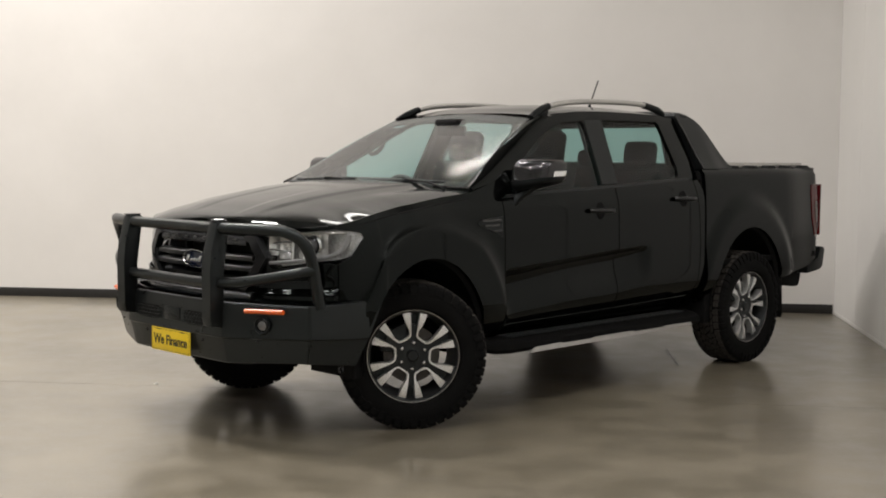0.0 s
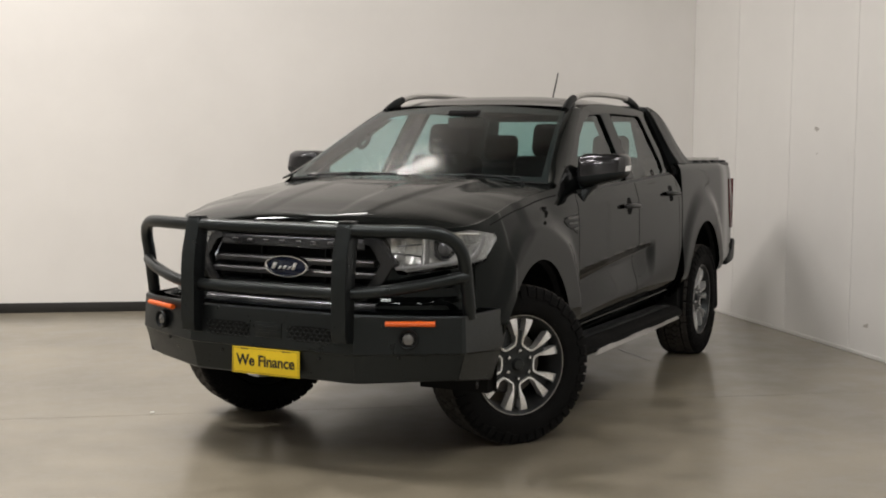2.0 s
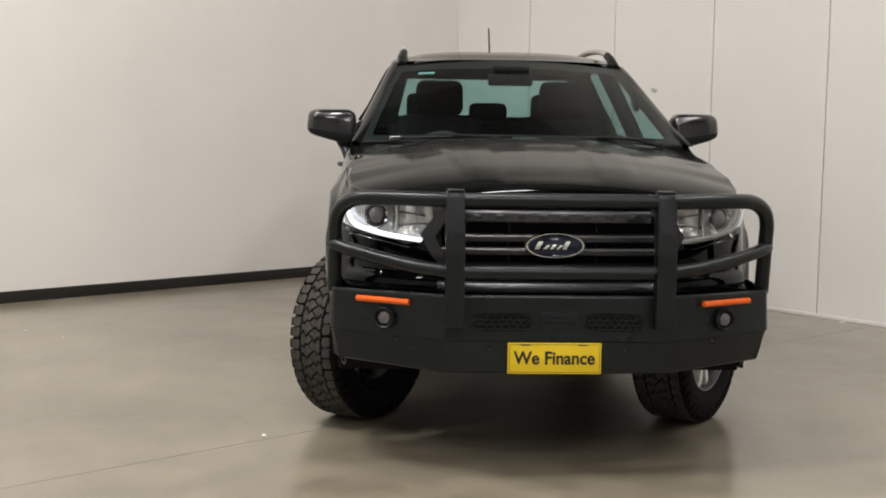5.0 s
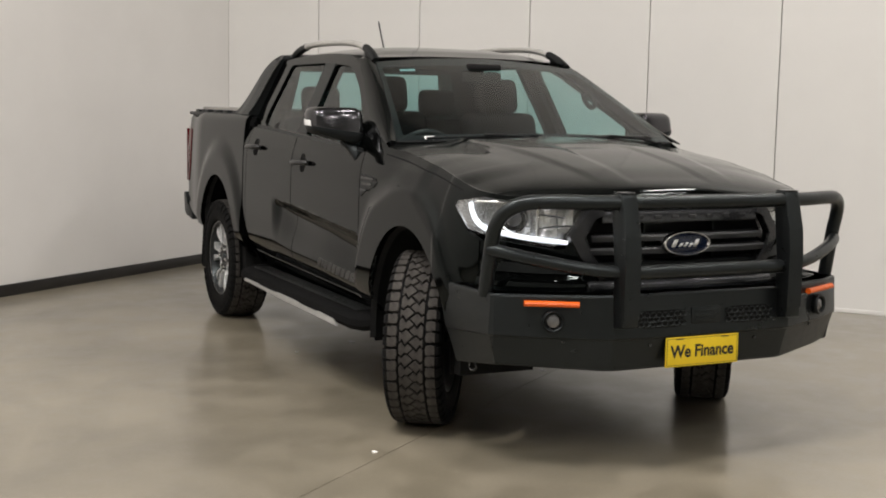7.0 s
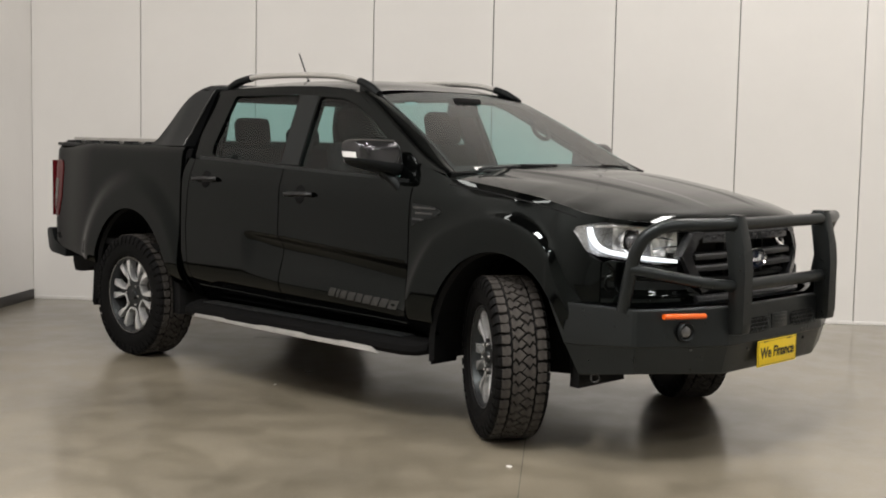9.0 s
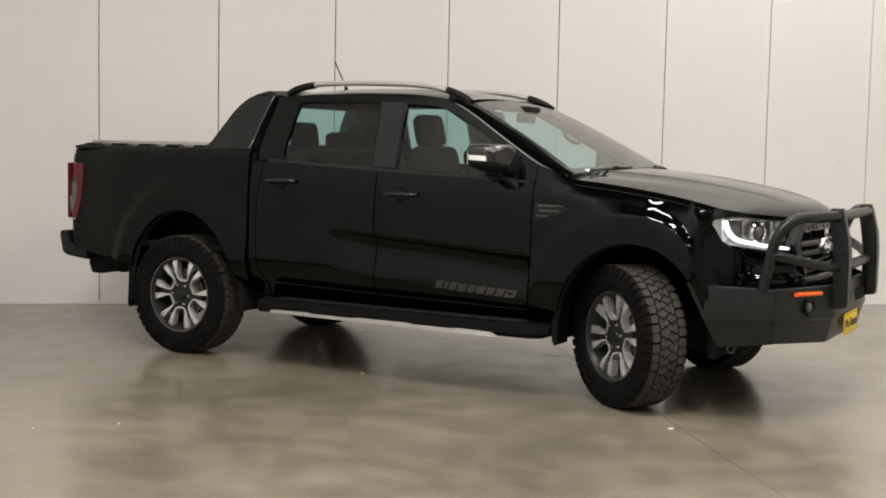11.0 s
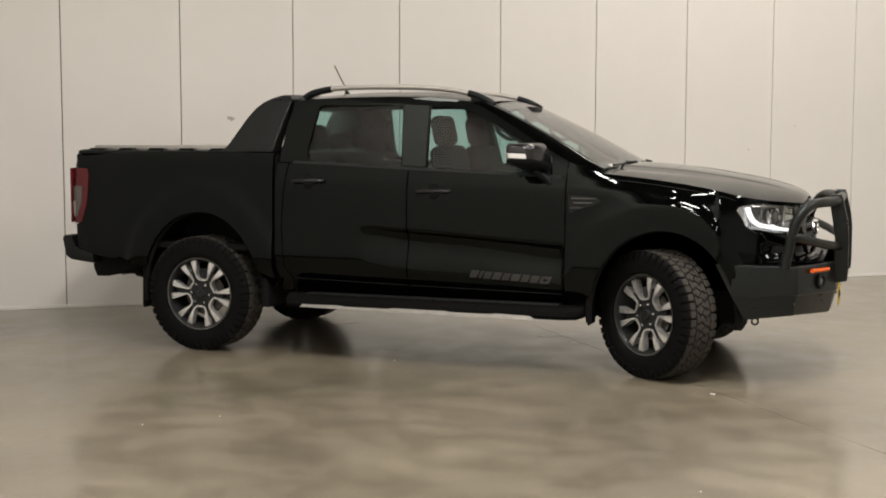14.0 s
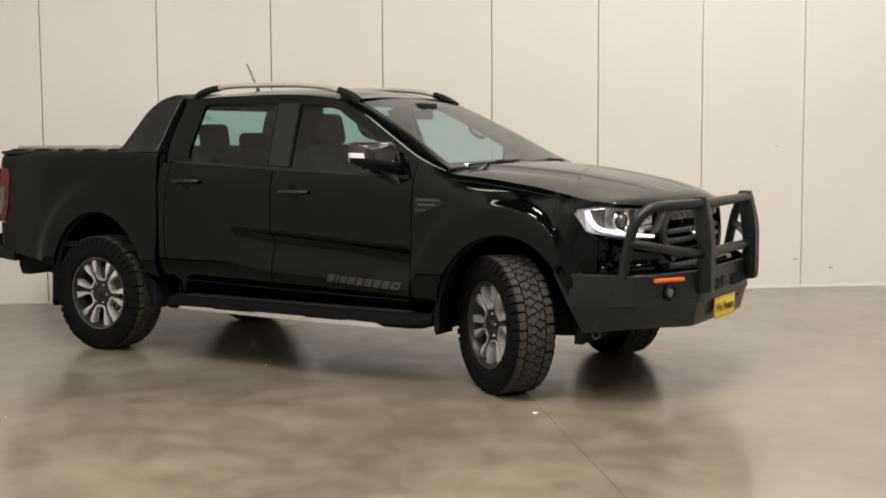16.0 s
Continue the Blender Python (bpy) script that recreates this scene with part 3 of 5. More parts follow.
for s in (1, -1):
    side = "left" if s > 0 else "right"
    # front wing
    arch = arch_points(FRONT_ARCH, 0.47, 0.60)
    top = [(v, FENDER(v) - 0.003) for v in np.linspace(-0.36, 0.51, 20)]
    wing = [(-0.569, 0.47), *arch, (0.47, 0.655), (0.615, 0.655), (0.615, 0.925), (0.545, 0.962), (0.475, 1.062), (0.476, 1.085)] + top[::-1] + [(-0.40, 1.303), (-0.46, 1.316), (-0.569, 1.349)]
    panel_part("front_wing", wing, body, s, step=0.0125)
    # shut line of the bonnet, a little below its upper edge
    vs = np.linspace(-0.33, 0.47, 24)
    seam = [(v, FENDER(v) - 0.036) for v in vs] + [(v, FENDER(v) - 0.031) for v in vs[::-1]]
    panel_part("bonnet_seam", seam, lambda u, w, q: body(u, w, q) + Vector((0, q * 0.0008, 0.0004)), s, UNDER, 0.04, turn=0.001)
    # doors
    fd = [(-0.577, 0.505)] + [(-0.577, 1.0)] + belt_line(-0.577, -1.639, -0.004) + [(-1.642, 0.517)]
    panel_part("front_door", fd, body, s, step=0.016, steps=(0.020, 0.0075))
    rd = belt_line(-1.649, -2.520, -0.004) + [(-2.545, 1.1), (-2.560, 0.9), (-2.545, 0.62), (-2.50, 0.537), (-1.649, 0.517)]
    panel_part("rear_door", rd, body, s, step=0.018, steps=(0.020, 0.0075))
    # folded hem along the foot of each door
    for x0, z0, x1, z1 in ((-0.60, 0.507, -1.635, 0.519), (-1.656, 0.519, -2.488, 0.538)):
        hem = [body(x0 + (x1 - x0) * k / 12, z0 + (z1 - z0) * k / 12, s) for k in range(13)]
        part("door_hem", tube_bm(hem, 0.0055, 8), PAINT, truck)
    # cab corner and sill
    panel_part("cab_corner", [(-2.527, 1.326), (-2.552, 1.1), (-2.567, 0.9), (-2.552, 0.62), (-2.508, 0.53), (-2.53, 0.45), (-2.612, 0.45), (-2.612, 1.331)], body, s, step=0.03)
    panel_part("sill", [(-2.53, 0.405), (-2.505, 0.532), (-1.645, 0.512), (-0.577, 0.500), (-0.569, 0.462), (-0.50, 0.405)], lambda u, w, q: body(u, w, q) + Vector((0, -q * 0.012, 0)), s, step=0.05)
    # side of the cab above the waist
    outline = belt_line(-0.576, -2.608, 0.0, 30) + ROOF_EDGE[::-1] + A_PILLAR[:1:-1][1:]
    panel_part("cab_side", outline, house, s, holes=[REAR_WINDOW, FRONT_WINDOW], step=0.028, turn=0.03)
    for name, hole in (("rear_door_glass", REAR_WINDOW), ("front_door_glass", FRONT_WINDOW)):
        cx, cy = sum(p[0] for p in hole) / len(hole), sum(p[1] for p in hole) / len(hole)
        grown = [(cx + (x - cx) * 1.03, cy + (y - cy) * 1.04) for x, y in hole]
        pane = part(name, sheet_bm(grown, lambda u, w: house(u, w, s) + Vector((0, -s * 0.014, 0)), 0.06), GLASS, truck, "tinted side window glass", normals=False)
        pane.visible_shadow = False
    pil = [(-1.694, 1.318), (-1.752, 1.722), (-1.580, 1.716), (-1.534, 1.312)]
    panel_part("pillar_trim", pil, lambda u, w, q: house(u, w, q) + Vector((0, q * 0.004, 0)), s, SATIN, 0.04, turn=0.003, label="satin black pillar cover")
    # strip along the waist
    strip = belt_line(-0.61, -2.50, 0.012, 24) + [(x, z - 0.018) for x, z in belt_line(-0.61, -2.50, 0.012, 24)[::-1]]
    panel_part("waist_strip", strip, lambda u, w, q: house(u, w, q) + Vector((0, q * 0.006, 0)), s, SATIN, 0.05, turn=0.006, label="black rubber strip under the windows")
    # windscreen pillar: between the side of the cab and the glass
    bm = bmesh.new()
    edge = spline([Vector((x, s * HOUSE(z), z)) for x, z in A_PILLAR], 6)
    n = len(edge) - 1
    rows = []
    for k, p in enumerate(edge):
        w = k / n
        q = windscreen(s * 1.0, min(1.0, w * 1.0))
        mid = p.lerp(q, 0.5) + Vector((0.010, s * 0.008, 0.008))
        rows.append([bm.verts.new(c) for c in (p, p.lerp(mid, 0.55) + Vector((0.004, s * 0.004, 0.002)), mid, mid.lerp(q, 0.6), q + Vector((-0.004, 0, -0.006)))])
    for a, b in zip(rows, rows[1:]):
        for k in range(4):
            bm.faces.new((a[k], a[k + 1], b[k + 1], b[k]))
    part("windscreen_pillar", bm, PAINT, truck, smooth=60)
    # bed side
    arch = arch_points(REAR_ARCH, 0.585, 0.50)
    bedside = [(-4.225, 0.665)] + arch + [(-2.655, 0.47), (-2.632, 0.50), (-2.632, 1.402), (-3.2, 1.402), (-4.16, 1.402), (-4.225, 1.385), (-4.265, 1.33),
               (-4.275, 1.284), (-4.152, 1.278), (-4.140, 1.22), (-4.158, 1.02), (-4.205, 0.880), (-4.265, 0.868), (-4.255, 0.70)]
    panel_part("bed_side", bedside, bed, s, step=0.03, turn=0.03)

# bonnet
edge = [body(v, FENDER(v), 1) for v in np.linspace(-0.375, NOSE_END, 84)]
EDGE_Y = through_points([(p.x, p.y) for p in edge if p.x > -0.7][:1] + [(p.x, p.y) for a, p in zip(edge, edge[1:]) if p.x > a.x + 1e-4])
EDGE_Z = through_points([(edge[0].x, edge[0].z)] + [(p.x, p.z) for a, p in zip(edge, edge[1:]) if p.x > a.x + 1e-4])
CROWN = through_points([(-0.62, 1.347), (-0.275, 1.337), (0.10, 1.306), (0.467, 1.250), (0.70, 1.200), (0.79, 1.170), (0.830, 1.146), (0.855, 1.112), (0.88, 1.075)])


def bonnet_top(x, y):
    ye, ze, zc = max(0.02, EDGE_Y(x)), EDGE_Z(x), CROWN(x)
    t = min(1.0, abs(y) / ye)
    z = ze + (zc - ze) * (1 - t ** 2.6)
    crease = 0.50 - 0.14 * (x + 0.35) / 1.1
    z += 0.0065 * smooth01((crease - abs(y)) / 0.030) * smooth01((0.80 - x) / 0.25) - 0.004
    # two pressed lines nearer the middle
    z -= 0.0045 * smooth01((0.212 - abs(y)) / 0.018) * smooth01((x - 0.02) / 0.12) * smooth01((0.80 - x) / 0.10)
    # a slight dish between the crease and the wing
    z -= 0.006 * math.exp(-(((abs(y) - crease - 0.10) / 0.08) ** 2)) * smooth01((0.55 - x) / 0.6)
    return Vector((x, y, z))


half = [(p.x, p.y - 0.003) for p in edge]
rear = [(-0.318 - 0.062 * (y / 0.80) ** 2, y) for y in np.linspace(0.82, -0.82, 20)]
outline = [(x, -y) for x, y in half] + [(x, y) for x, y in half[::-1]]
outline = [p for a, p in zip([None] + outline, outline) if a is None or math.hypot(p[0] - a[0], p[1] - a[1]) > 0.004] + rear
part("bonnet", sheet_bm(outline, bonnet_top, 0.017, rim=Vector((0, 0, -0.02)), steps=(0.0095, 0.02)), PAINT, truck, smooth=35)
# scuttle panel under the wipers
scuttle = [(-0.310 - 0.062 * (y / 0.80) ** 2, y) for y in np.linspace(-0.82, 0.82, 24)] + [(-0.37 - 0.075 * (y / 0.80) ** 2, y) for y in np.linspace(0.80, -0.80, 24)]
part("scuttle_panel", sheet_bm(scuttle, lambda x, y: Vector((x, y, 1.304 + 0.006 * (1 - (y / 0.8) ** 2))), 0.03, rim=Vector((0, 0, -0.03))), PLASTIC, truck, "matt black plastic scuttle below the windscreen")

# roof
ROOF_Z = through_points([(-2.63, 1.778), (-2.45, 1.806), (-2.0, 1.830), (-1.6, 1.826), (-1.35, 1.800), (-1.20, 1.768), (-1.145, 1.757)])
RAIL_Y = lambda x: HOUSE(ROOF_LINE(x)) + 0.002
ROOF_LINE = through_points([(x, z) for x, z in ROOF_EDGE[::-1]])


def roof_top(x, y):
    ye, ze = RAIL_Y(x), ROOF_LINE(x)
    t = min(1.0, abs(y) / ye)
    z = ze + (ROOF_Z(x) - ze) * (1 - t ** 3.2)
    z -= 0.006 * math.exp(-(((abs(y) - 0.52) / 0.02) ** 2)) * smooth01((x + 2.6) / 0.1) * smooth01((-1.3 - x) / 0.1)
    return Vector((x, y, z))


front_edge = [(windscreen_top(t).x - 0.002, windscreen_top(t).y) for t in np.linspace(1.0, -1.0, 24)]
outline = [(x, -RAIL_Y(x)) for x in np.linspace(-1.28, -2.60, 30)]
outline += [(-2.612, y) for y in np.linspace(-0.5, 0.5, 8)] + [(x, -y) for x, y in outline[::-1]]
outline += front_edge
part("roof", sheet_bm(outline, roof_top, 0.035), PAINT, truck, smooth=45)
part("headliner", sheet_bm([(x + (-0.03 if x > -1.5 else 0.02), y * 0.96) for x, y in outline], lambda x, y: roof_top(x, y) - Vector((0, 0, 0.045)), 0.1), LINER, truck, "dark grey cloth headliner")

# windscreen
ws = [(t, 0.0) for t in np.linspace(-1, 1, 24)] + [(1, w) for w in np.linspace(0.1, 0.9, 9)] + [(t, 1.0) for t in np.linspace(1, -1, 24)] + [(-1, w) for w in np.linspace(0.9, 0.1, 9)]
pane = part("windscreen", sheet_bm(ws, windscreen, 0.06), SCREEN, truck, "tinted windscreen glass", normals=False)
pane.visible_shadow = False
# dark band baked along the top and sides of the windscreen
for name, strip in (("screen_band", [(t, 1.0) for t in np.linspace(-1, 1, 20)] + [(t, 0.90) for t in np.linspace(1, -1, 20)]),
                    ("screen_band", [(t, 0.0) for t in np.linspace(-1, 1, 20)] + [(t, 0.07) for t in np.linspace(1, -1, 20)]),
                    ("screen_band", [(0.955, 0.07), (1.0, 0.07), (1.0, 0.9), (0.955, 0.9)]), ("screen_band", [(-1.0, 0.07), (-0.955, 0.07), (-0.955, 0.9), (-1.0, 0.9)])):
    part(name, sheet_bm(strip, lambda t, w: windscreen(t, w) - Vector((0.004, 0, 0.008)), 0.08), TRIM, truck, "black border of the windscreen", normals=False)

# back of the cab with its window
back = [(y, 1.30) for y in (-0.86, 0.86)] + [(HOUSE(z) - 0.01, z) for z in np.linspace(1.33, 1.755, 10)] + [(-HOUSE(z) + 0.01, z) for z in np.linspace(1.755, 1.33, 10)]
hole = [(-0.62, 1.385), (0.62, 1.385), (0.545, 1.690), (-0.545, 1.690)]
part("cab_back", sheet_bm(back, lambda y, z: Vector((-2.605, y, z)), 0.06, holes=[hole], rim=Vector((0.03, 0, 0))), PAINT, truck)
pane = part("rear_glass", sheet_bm([(y * 1.03, 1.535 + (z - 1.535) * 1.05) for y, z in hole], lambda y, z: Vector((-2.592, y, z)), 0.1), GLASS, truck, "tinted rear window glass", normals=False)
pane.visible_shadow = False
part("cab_back_lower", prism_bm([(-0.77, 0.46), (0.77, 0.46), (0.875, 0.72), (0.875, 1.31), (-0.875, 1.31), (-0.875, 0.72)], 0.022, 0, -2.612), UNDER, truck)

# ---------------------------------------------------------------- the pickup: nose
def nose(y, z, out=0.0):
    """A place on the front, by its distance from the middle."""
    k = min(0.999, abs(y) / NOSE_W)
    x = NOSE_X + NOSE_L * (1 - k ** 3.2) ** (1 / 1.7) - 0.035 * max(0.0, (z - 0.86) / 0.24) ** 1.4 * (1 - k)
    return Vector((x + out, y, z))


V = lambda y: NOSE_END - _arc(y)


def _arc(y):
    ys = [p[1] for p in _plan][::-1]
    run = [_run[-1] - r for r in _run][::-1]
    return float(np.interp(y, ys, run))


def nose_sheet(outline, out=0.0, step=0.02, holes=(), rim=0.02):
    return sheet_bm(outline, lambda y, z: nose(y, z, out), step, holes, rim=Vector((-rim, 0, 0)) if rim else None)


HEAD = [(0.484, 1.066), (0.50, 1.088), (0.62, 1.104), (0.78, 1.103), (0.95, 1.090), (V(0.50), 1.073), (V(0.475), 1.062), (V(0.52), 1.000), (V(0.565), 0.925), (V(0.60), 0.908), (0.82, 0.925), (0.62, 0.950), (0.555, 0.972)]
for s in (1, -1):
    # side of the front bumper skin, under the headlight
    skin = [(0.622, 0.655), (0.622, 0.922), (0.66, 0.936), (0.82, 0.917), (V(0.595), 0.898), (V(0.555), 0.905), (V(0.50), 0.985), (V(0.485), 0.95), (V(0.42), 0.775), (V(0.30), 0.74), (V(0.30), 0.655)]
    panel_part("bumper_skin", skin, lambda u, w, q: body(u, w, q) + (Vector((0.55, 0.8 * q, 0)) * 0.034 * smooth01((0.815 - w) / 0.055)), s, step=0.02)
    # fog recess trim: two dark blades
    for z0, z1, a, b in ((0.800, 0.845, 0.70, 1.02), (0.735, 0.770, 0.68, 1.06)):
        blade = [(a, z0 + 0.005), (a + 0.02, z1), (b, z1 - 0.01), (b + 0.03, z0)]
        panel_part("bumper_blade", blade, lambda u, w, q: body(u, w, q) + Vector((0.012, q * 0.010, 0)), s, SATIN, 0.03, turn=0.012, label="satin black blade in the bumper skin")
    # painted brow between the headlight and the bonnet
    vs = np.linspace(0.479, V(0.475), 26)
    brow = [(0.479, 1.080), (0.497, 1.092), (0.62, 1.108), (0.78, 1.107), (0.95, 1.094), (V(0.50), 1.077), (V(0.475), 1.067)] + [(v, FENDER(v) - 0.001) for v in vs[::-1]]
    panel_part("headlight_brow", brow, body, s, step=0.02)
    # headlight: bowl, projector, reflector steps, light bar and clear cover
    lamp = panel_part("headlight", HEAD, lambda u, w, q: body(u, w, q, False) + Vector((-0.075 * smooth01((u - 0.5) / 0.2), -q * (0.012 + 0.045 * smooth01((u - 0.5) / 0.2)), 0)), s, BOWL, 0.04, turn=-0.01, label="headlight with clear cover and white light bar")
    cover = part("cover", sheet_bm(HEAD, lambda u, w: body(u, w, s, False) + Vector((0.0, 0, 0.0)), 0.03), CLEAR, lamp, "clear headlight cover", normals=False)
    cover.visible_shadow = False

    def bowl(v, z, d):
        p = body(v, z, s, False)
        return p + Vector((-d, -s * d * 0.35, 0))

    for v0, v1, z0, z1, d in ((0.70, 0.85, 0.955, 1.080, 0.050), (0.885, 0.960, 0.950, 1.072, 0.045), (0.965, 1.030, 0.965, 1.062, 0.045)):
        n = 5
        bm = bmesh.new()
        grid = [[bm.verts.new(bowl(v0 + (v1 - v0) * i / n, z0 + (z1 - z0) * j / n, d + 0.03 * (1 - (2 * i / n - 1) ** 2) * (1 - (2 * j / n - 1) ** 2))) for i in range(n + 1)] for j in range(n + 1)]
        for j in range(n):
            for i in range(n):
                bm.faces.new((grid[j][i], grid[j][i + 1], grid[j + 1][i + 1], grid[j + 1][i]))
        part("reflector", bm, REFLECTOR, lamp, "silver reflector bowl", normals=False)
    # bright fins and a divider between the chambers
    for v0, v1, za, zb in ((0.872, 0.878, 0.945, 1.085),):
        pts = [bowl((v0 + v1) / 2, za + (zb - za) * k / 4, 0.026 + 0.006 * math.sin(k)) for k in range(5)]
        part("divider", tube_bm(pts, 0.0065, 8), CHROME, lamp, "chrome divider between the lamp chambers")
    for k in range(2):
        z = 0.985 + 0.045 * k
        pts = [bowl(v, z + 0.010 * math.sin(14 * v + 2 * k), 0.040) for v in np.linspace(0.885, 1.02 - 0.02 * k, 6)]
        part("reflector_fin", tube_bm(pts, 0.0045, 6), SMOKE, lamp)
    centre = bowl(0.775, 1.022, 0.030)
    aim = pose(*centre, 0, 0, -90 + s * 28)
    ring = part("projector_ring", lathe_bm([(0.036, -0.03), (0.054, -0.012), (0.058, 0.008), (0.051, 0.018), (0.043, 0.008), (0.040, -0.012)], 28), CHROME, lamp, "chrome projector ring")
    ring.matrix_basis = aim
    collar = part("projector_collar", lathe_bm([(0.0440, 0.0), (0.0430, 0.010), (0.0375, 0.012), (0.0365, 0.0)], 28), TRIM, lamp, "black collar round the projector lens")
    collar.matrix_basis = aim
    ball = part("projector_lens", lathe_bm([(0.038, -0.004), (0.034, 0.010), (0.023, 0.018), (0.008, 0.022), (0.0001, 0.0225)], 24), PROJECTOR, lamp, "glass projector lens")
    ball.matrix_basis = aim
    # light bar: a flat L, down the outer edge, then inwards along the foot
    ends = ((0.572, 1.082, 0.021), (0.582, 1.045, 0.023), (0.608, 1.002, 0.024), (0.656, 0.974, 0.022), (0.73, 0.960, 0.021), (0.82, 0.946, 0.020), (0.92, 0.935, 0.019), (1.000, 0.928, 0.016))
    line = spline([Vector((v, z, w)) for v, z, w in ends], 5)
    bm = bmesh.new()
    rows = []
    for k, c in enumerate(line):
        t = (line[min(k + 1, len(line) - 1)] - line[max(k - 1, 0)])
        nv, nz = Vector((-t.y, t.x)).normalized()
        h = c.z * 0.5
        rows.append([bm.verts.new(bowl(c.x + nv * q * h, c.y + nz * q * h, d)) for q, d in ((-1, 0.022), (-1, 0.012), (-0.6, 0.008), (0.6, 0.008), (1, 0.012), (1, 0.022))])
    for a, b in zip(rows, rows[1:]):
        for k in range(5):
            bm.faces.new((a[k], a[k + 1], b[k + 1], b[k]))
    bm.faces.new(rows[0])
    bm.faces.new(rows[-1][::-1])
    part("light_bar", bm, PIPE if s > 0 else LITBAR, lamp, "pale unlit daytime light bar" if s > 0 else "lit white daytime light bar", smooth=50)
    pts = [bowl(v, z, 0.02) for v, z in ((0.60, 1.088), (0.75, 1.090), (0.95, 1.078), (1.03, 1.066))]
    part("upper_lip", tube_bm(spline(pts, 5), 0.006, 8), REFLECTOR, lamp, "silver lip along the top")
    # glossy ridge round the corner pocket of the bumper skin
    pts = [body(v, z, s) + Vector((0.004, s * 0.004, 0)) for v, z in ((0.640, 0.925), (0.668, 0.895), (0.672, 0.870), (0.645, 0.856), (0.640, 0.815), (0.665, 0.790), (0.700, 0.782), (0.706, 0.758))]
    part("pocket_ridge", tube_bm(spline(pts, 5), 0.0075, 8), PAINT, truck, "gloss black ridge in the bumper corner")
    # clip at the side of the grille
    claw = [(s * y, z) for y, z in ((0.405, 1.078), (0.470, 1.058), (0.545, 0.955), (0.500, 0.87), (0.415, 0.775), (0.375, 0.790), (0.455, 0.885), (0.485, 0.95), (0.435, 1.030), (0.395, 1.045))]
    part("grille_claw", nose_sheet(claw, 0.022, 0.02, rim=0.05), CLAW, truck, "dark grey claw-shaped grille surround")

# bonnet edge lip and grille
part("grille_back", nose_sheet([(-0.47, 0.76), (0.47, 0.76), (0.52, 0.95), (0.44, 1.085), (-0.44, 1.085), (-0.52, 0.95)], -0.085, 0.06, rim=0), UNDER, truck, "black honeycomb behind the grille bars")
for name, z, h, half_y, out, mat, lab in (("grille_top_bar", 1.034, 0.048, 0.40, 0.012, SMOKE, "dark chrome top bar of the grille"), ("grille_bar", 0.946, 0.028, 0.445, 0.006, GRILLE, ""), ("grille_bar", 0.892, 0.028, 0.465, 0.008, GRILLE, ""),
                                     ("grille_bar", 0.836, 0.018, 0.43, -0.02, PLASTIC, ""),
                                     ):
    ys = np.linspace(-half_y, half_y, 25)
    bm = bmesh.new()
    rows = []
    for y in ys:
        c = nose(y, z, out)
        rows.append([bm.verts.new(c + Vector(d)) for d in ((-0.045, 0, -h / 2), (-0.003, 0, -h / 2), (0, 0, -h / 2.4), (0.0005, 0, h / 5), (-0.007, 0, h / 2), (-0.045, 0, h / 2 + 0.004))])
    for a, b in zip(rows, rows[1:]):
        for k in range(6):
            bm.faces.new((a[k], a[(k + 1) % 6], b[(k + 1) % 6], b[k]))
    bm.faces.new(rows[0])
    bm.faces.new(rows[-1][::-1])
    part(name, bm, mat, truck, lab)
lip = [nose(y, 0.744, 0.020) for y in np.linspace(-0.47, 0.47, 25)]
part("bumper_lip", tube_bm(lip, 0.030, 14, flat=0.9), SMOKE, truck, "gloss black lip under the grille")
for z in (0.806, 0.786):
    ribs = [nose(y, z, -0.012) for y in np.linspace(-0.40, 0.40, 19)]
    part("grille_rib", tube_bm(ribs, 0.006, 8), GRILLE, truck, "thin grey rib of the lower grille")
# raised lettering on the top bar, as plain blocks
for k in range(8):
    y = -0.315 + 0.09 * k
    c = nose(y, 1.034, 0.013)
    part("grille_letter", box_bm((c.x - 0.004, y - 0.017, 1.026), (c.x + 0.004, y + 0.017, 1.042), 0.002, 1), GRILLE, truck, "raised grey block on the grille bar" if k == 0 else "")
for y in (-0.18, 0.18):
    part("grille_post", box_bm((0.80, y - 0.004, 0.80), (0.845, y + 0.004, 1.04)), PLASTIC, truck)
# oval badge
badge = part("badge", lathe_bm([(0.0001, 0.010), (0.100, 0.008), (0.112, 0.003), (0.118, -0.004), (0.118, -0.02)], 40), BLUE, truck, "dark blue oval badge with chrome rim")
badge.matrix_basis = pose(0.897, 0, 0.921, 0, 0, -90) @ Matrix.Diagonal((1.0, 1.0, 0.42, 1))
ring = part("badge_rim", lathe_bm([(0.108, 0.006), (0.112, 0.013), (0.119, 0.013), (0.124, 0.004), (0.124, -0.02)], 40), CHROME, badge, "chrome badge rim")
# the mark on the badge: a row of plain slanted bars
for x, wide, low, high in ((-0.068, 0.020, -0.036, 0.040), (-0.036, 0.015, -0.036, 0.004), (-0.009, 0.015, -0.036, 0.010), (0.016, 0.013, -0.036, 0.004), (0.044, 0.018, -0.036, 0.042)):
    bar = [(-x - wide / 2 + 0.006, low), (-x + wide / 2 + 0.006, low), (-x + wide / 2 - 0.010, high), (-x - wide / 2 - 0.010, high)]
    part("badge_mark", prism_bm(bar, 0.005, 1, 0.0075, 0.0015), MACHINED, badge, "silver bar on the badge")

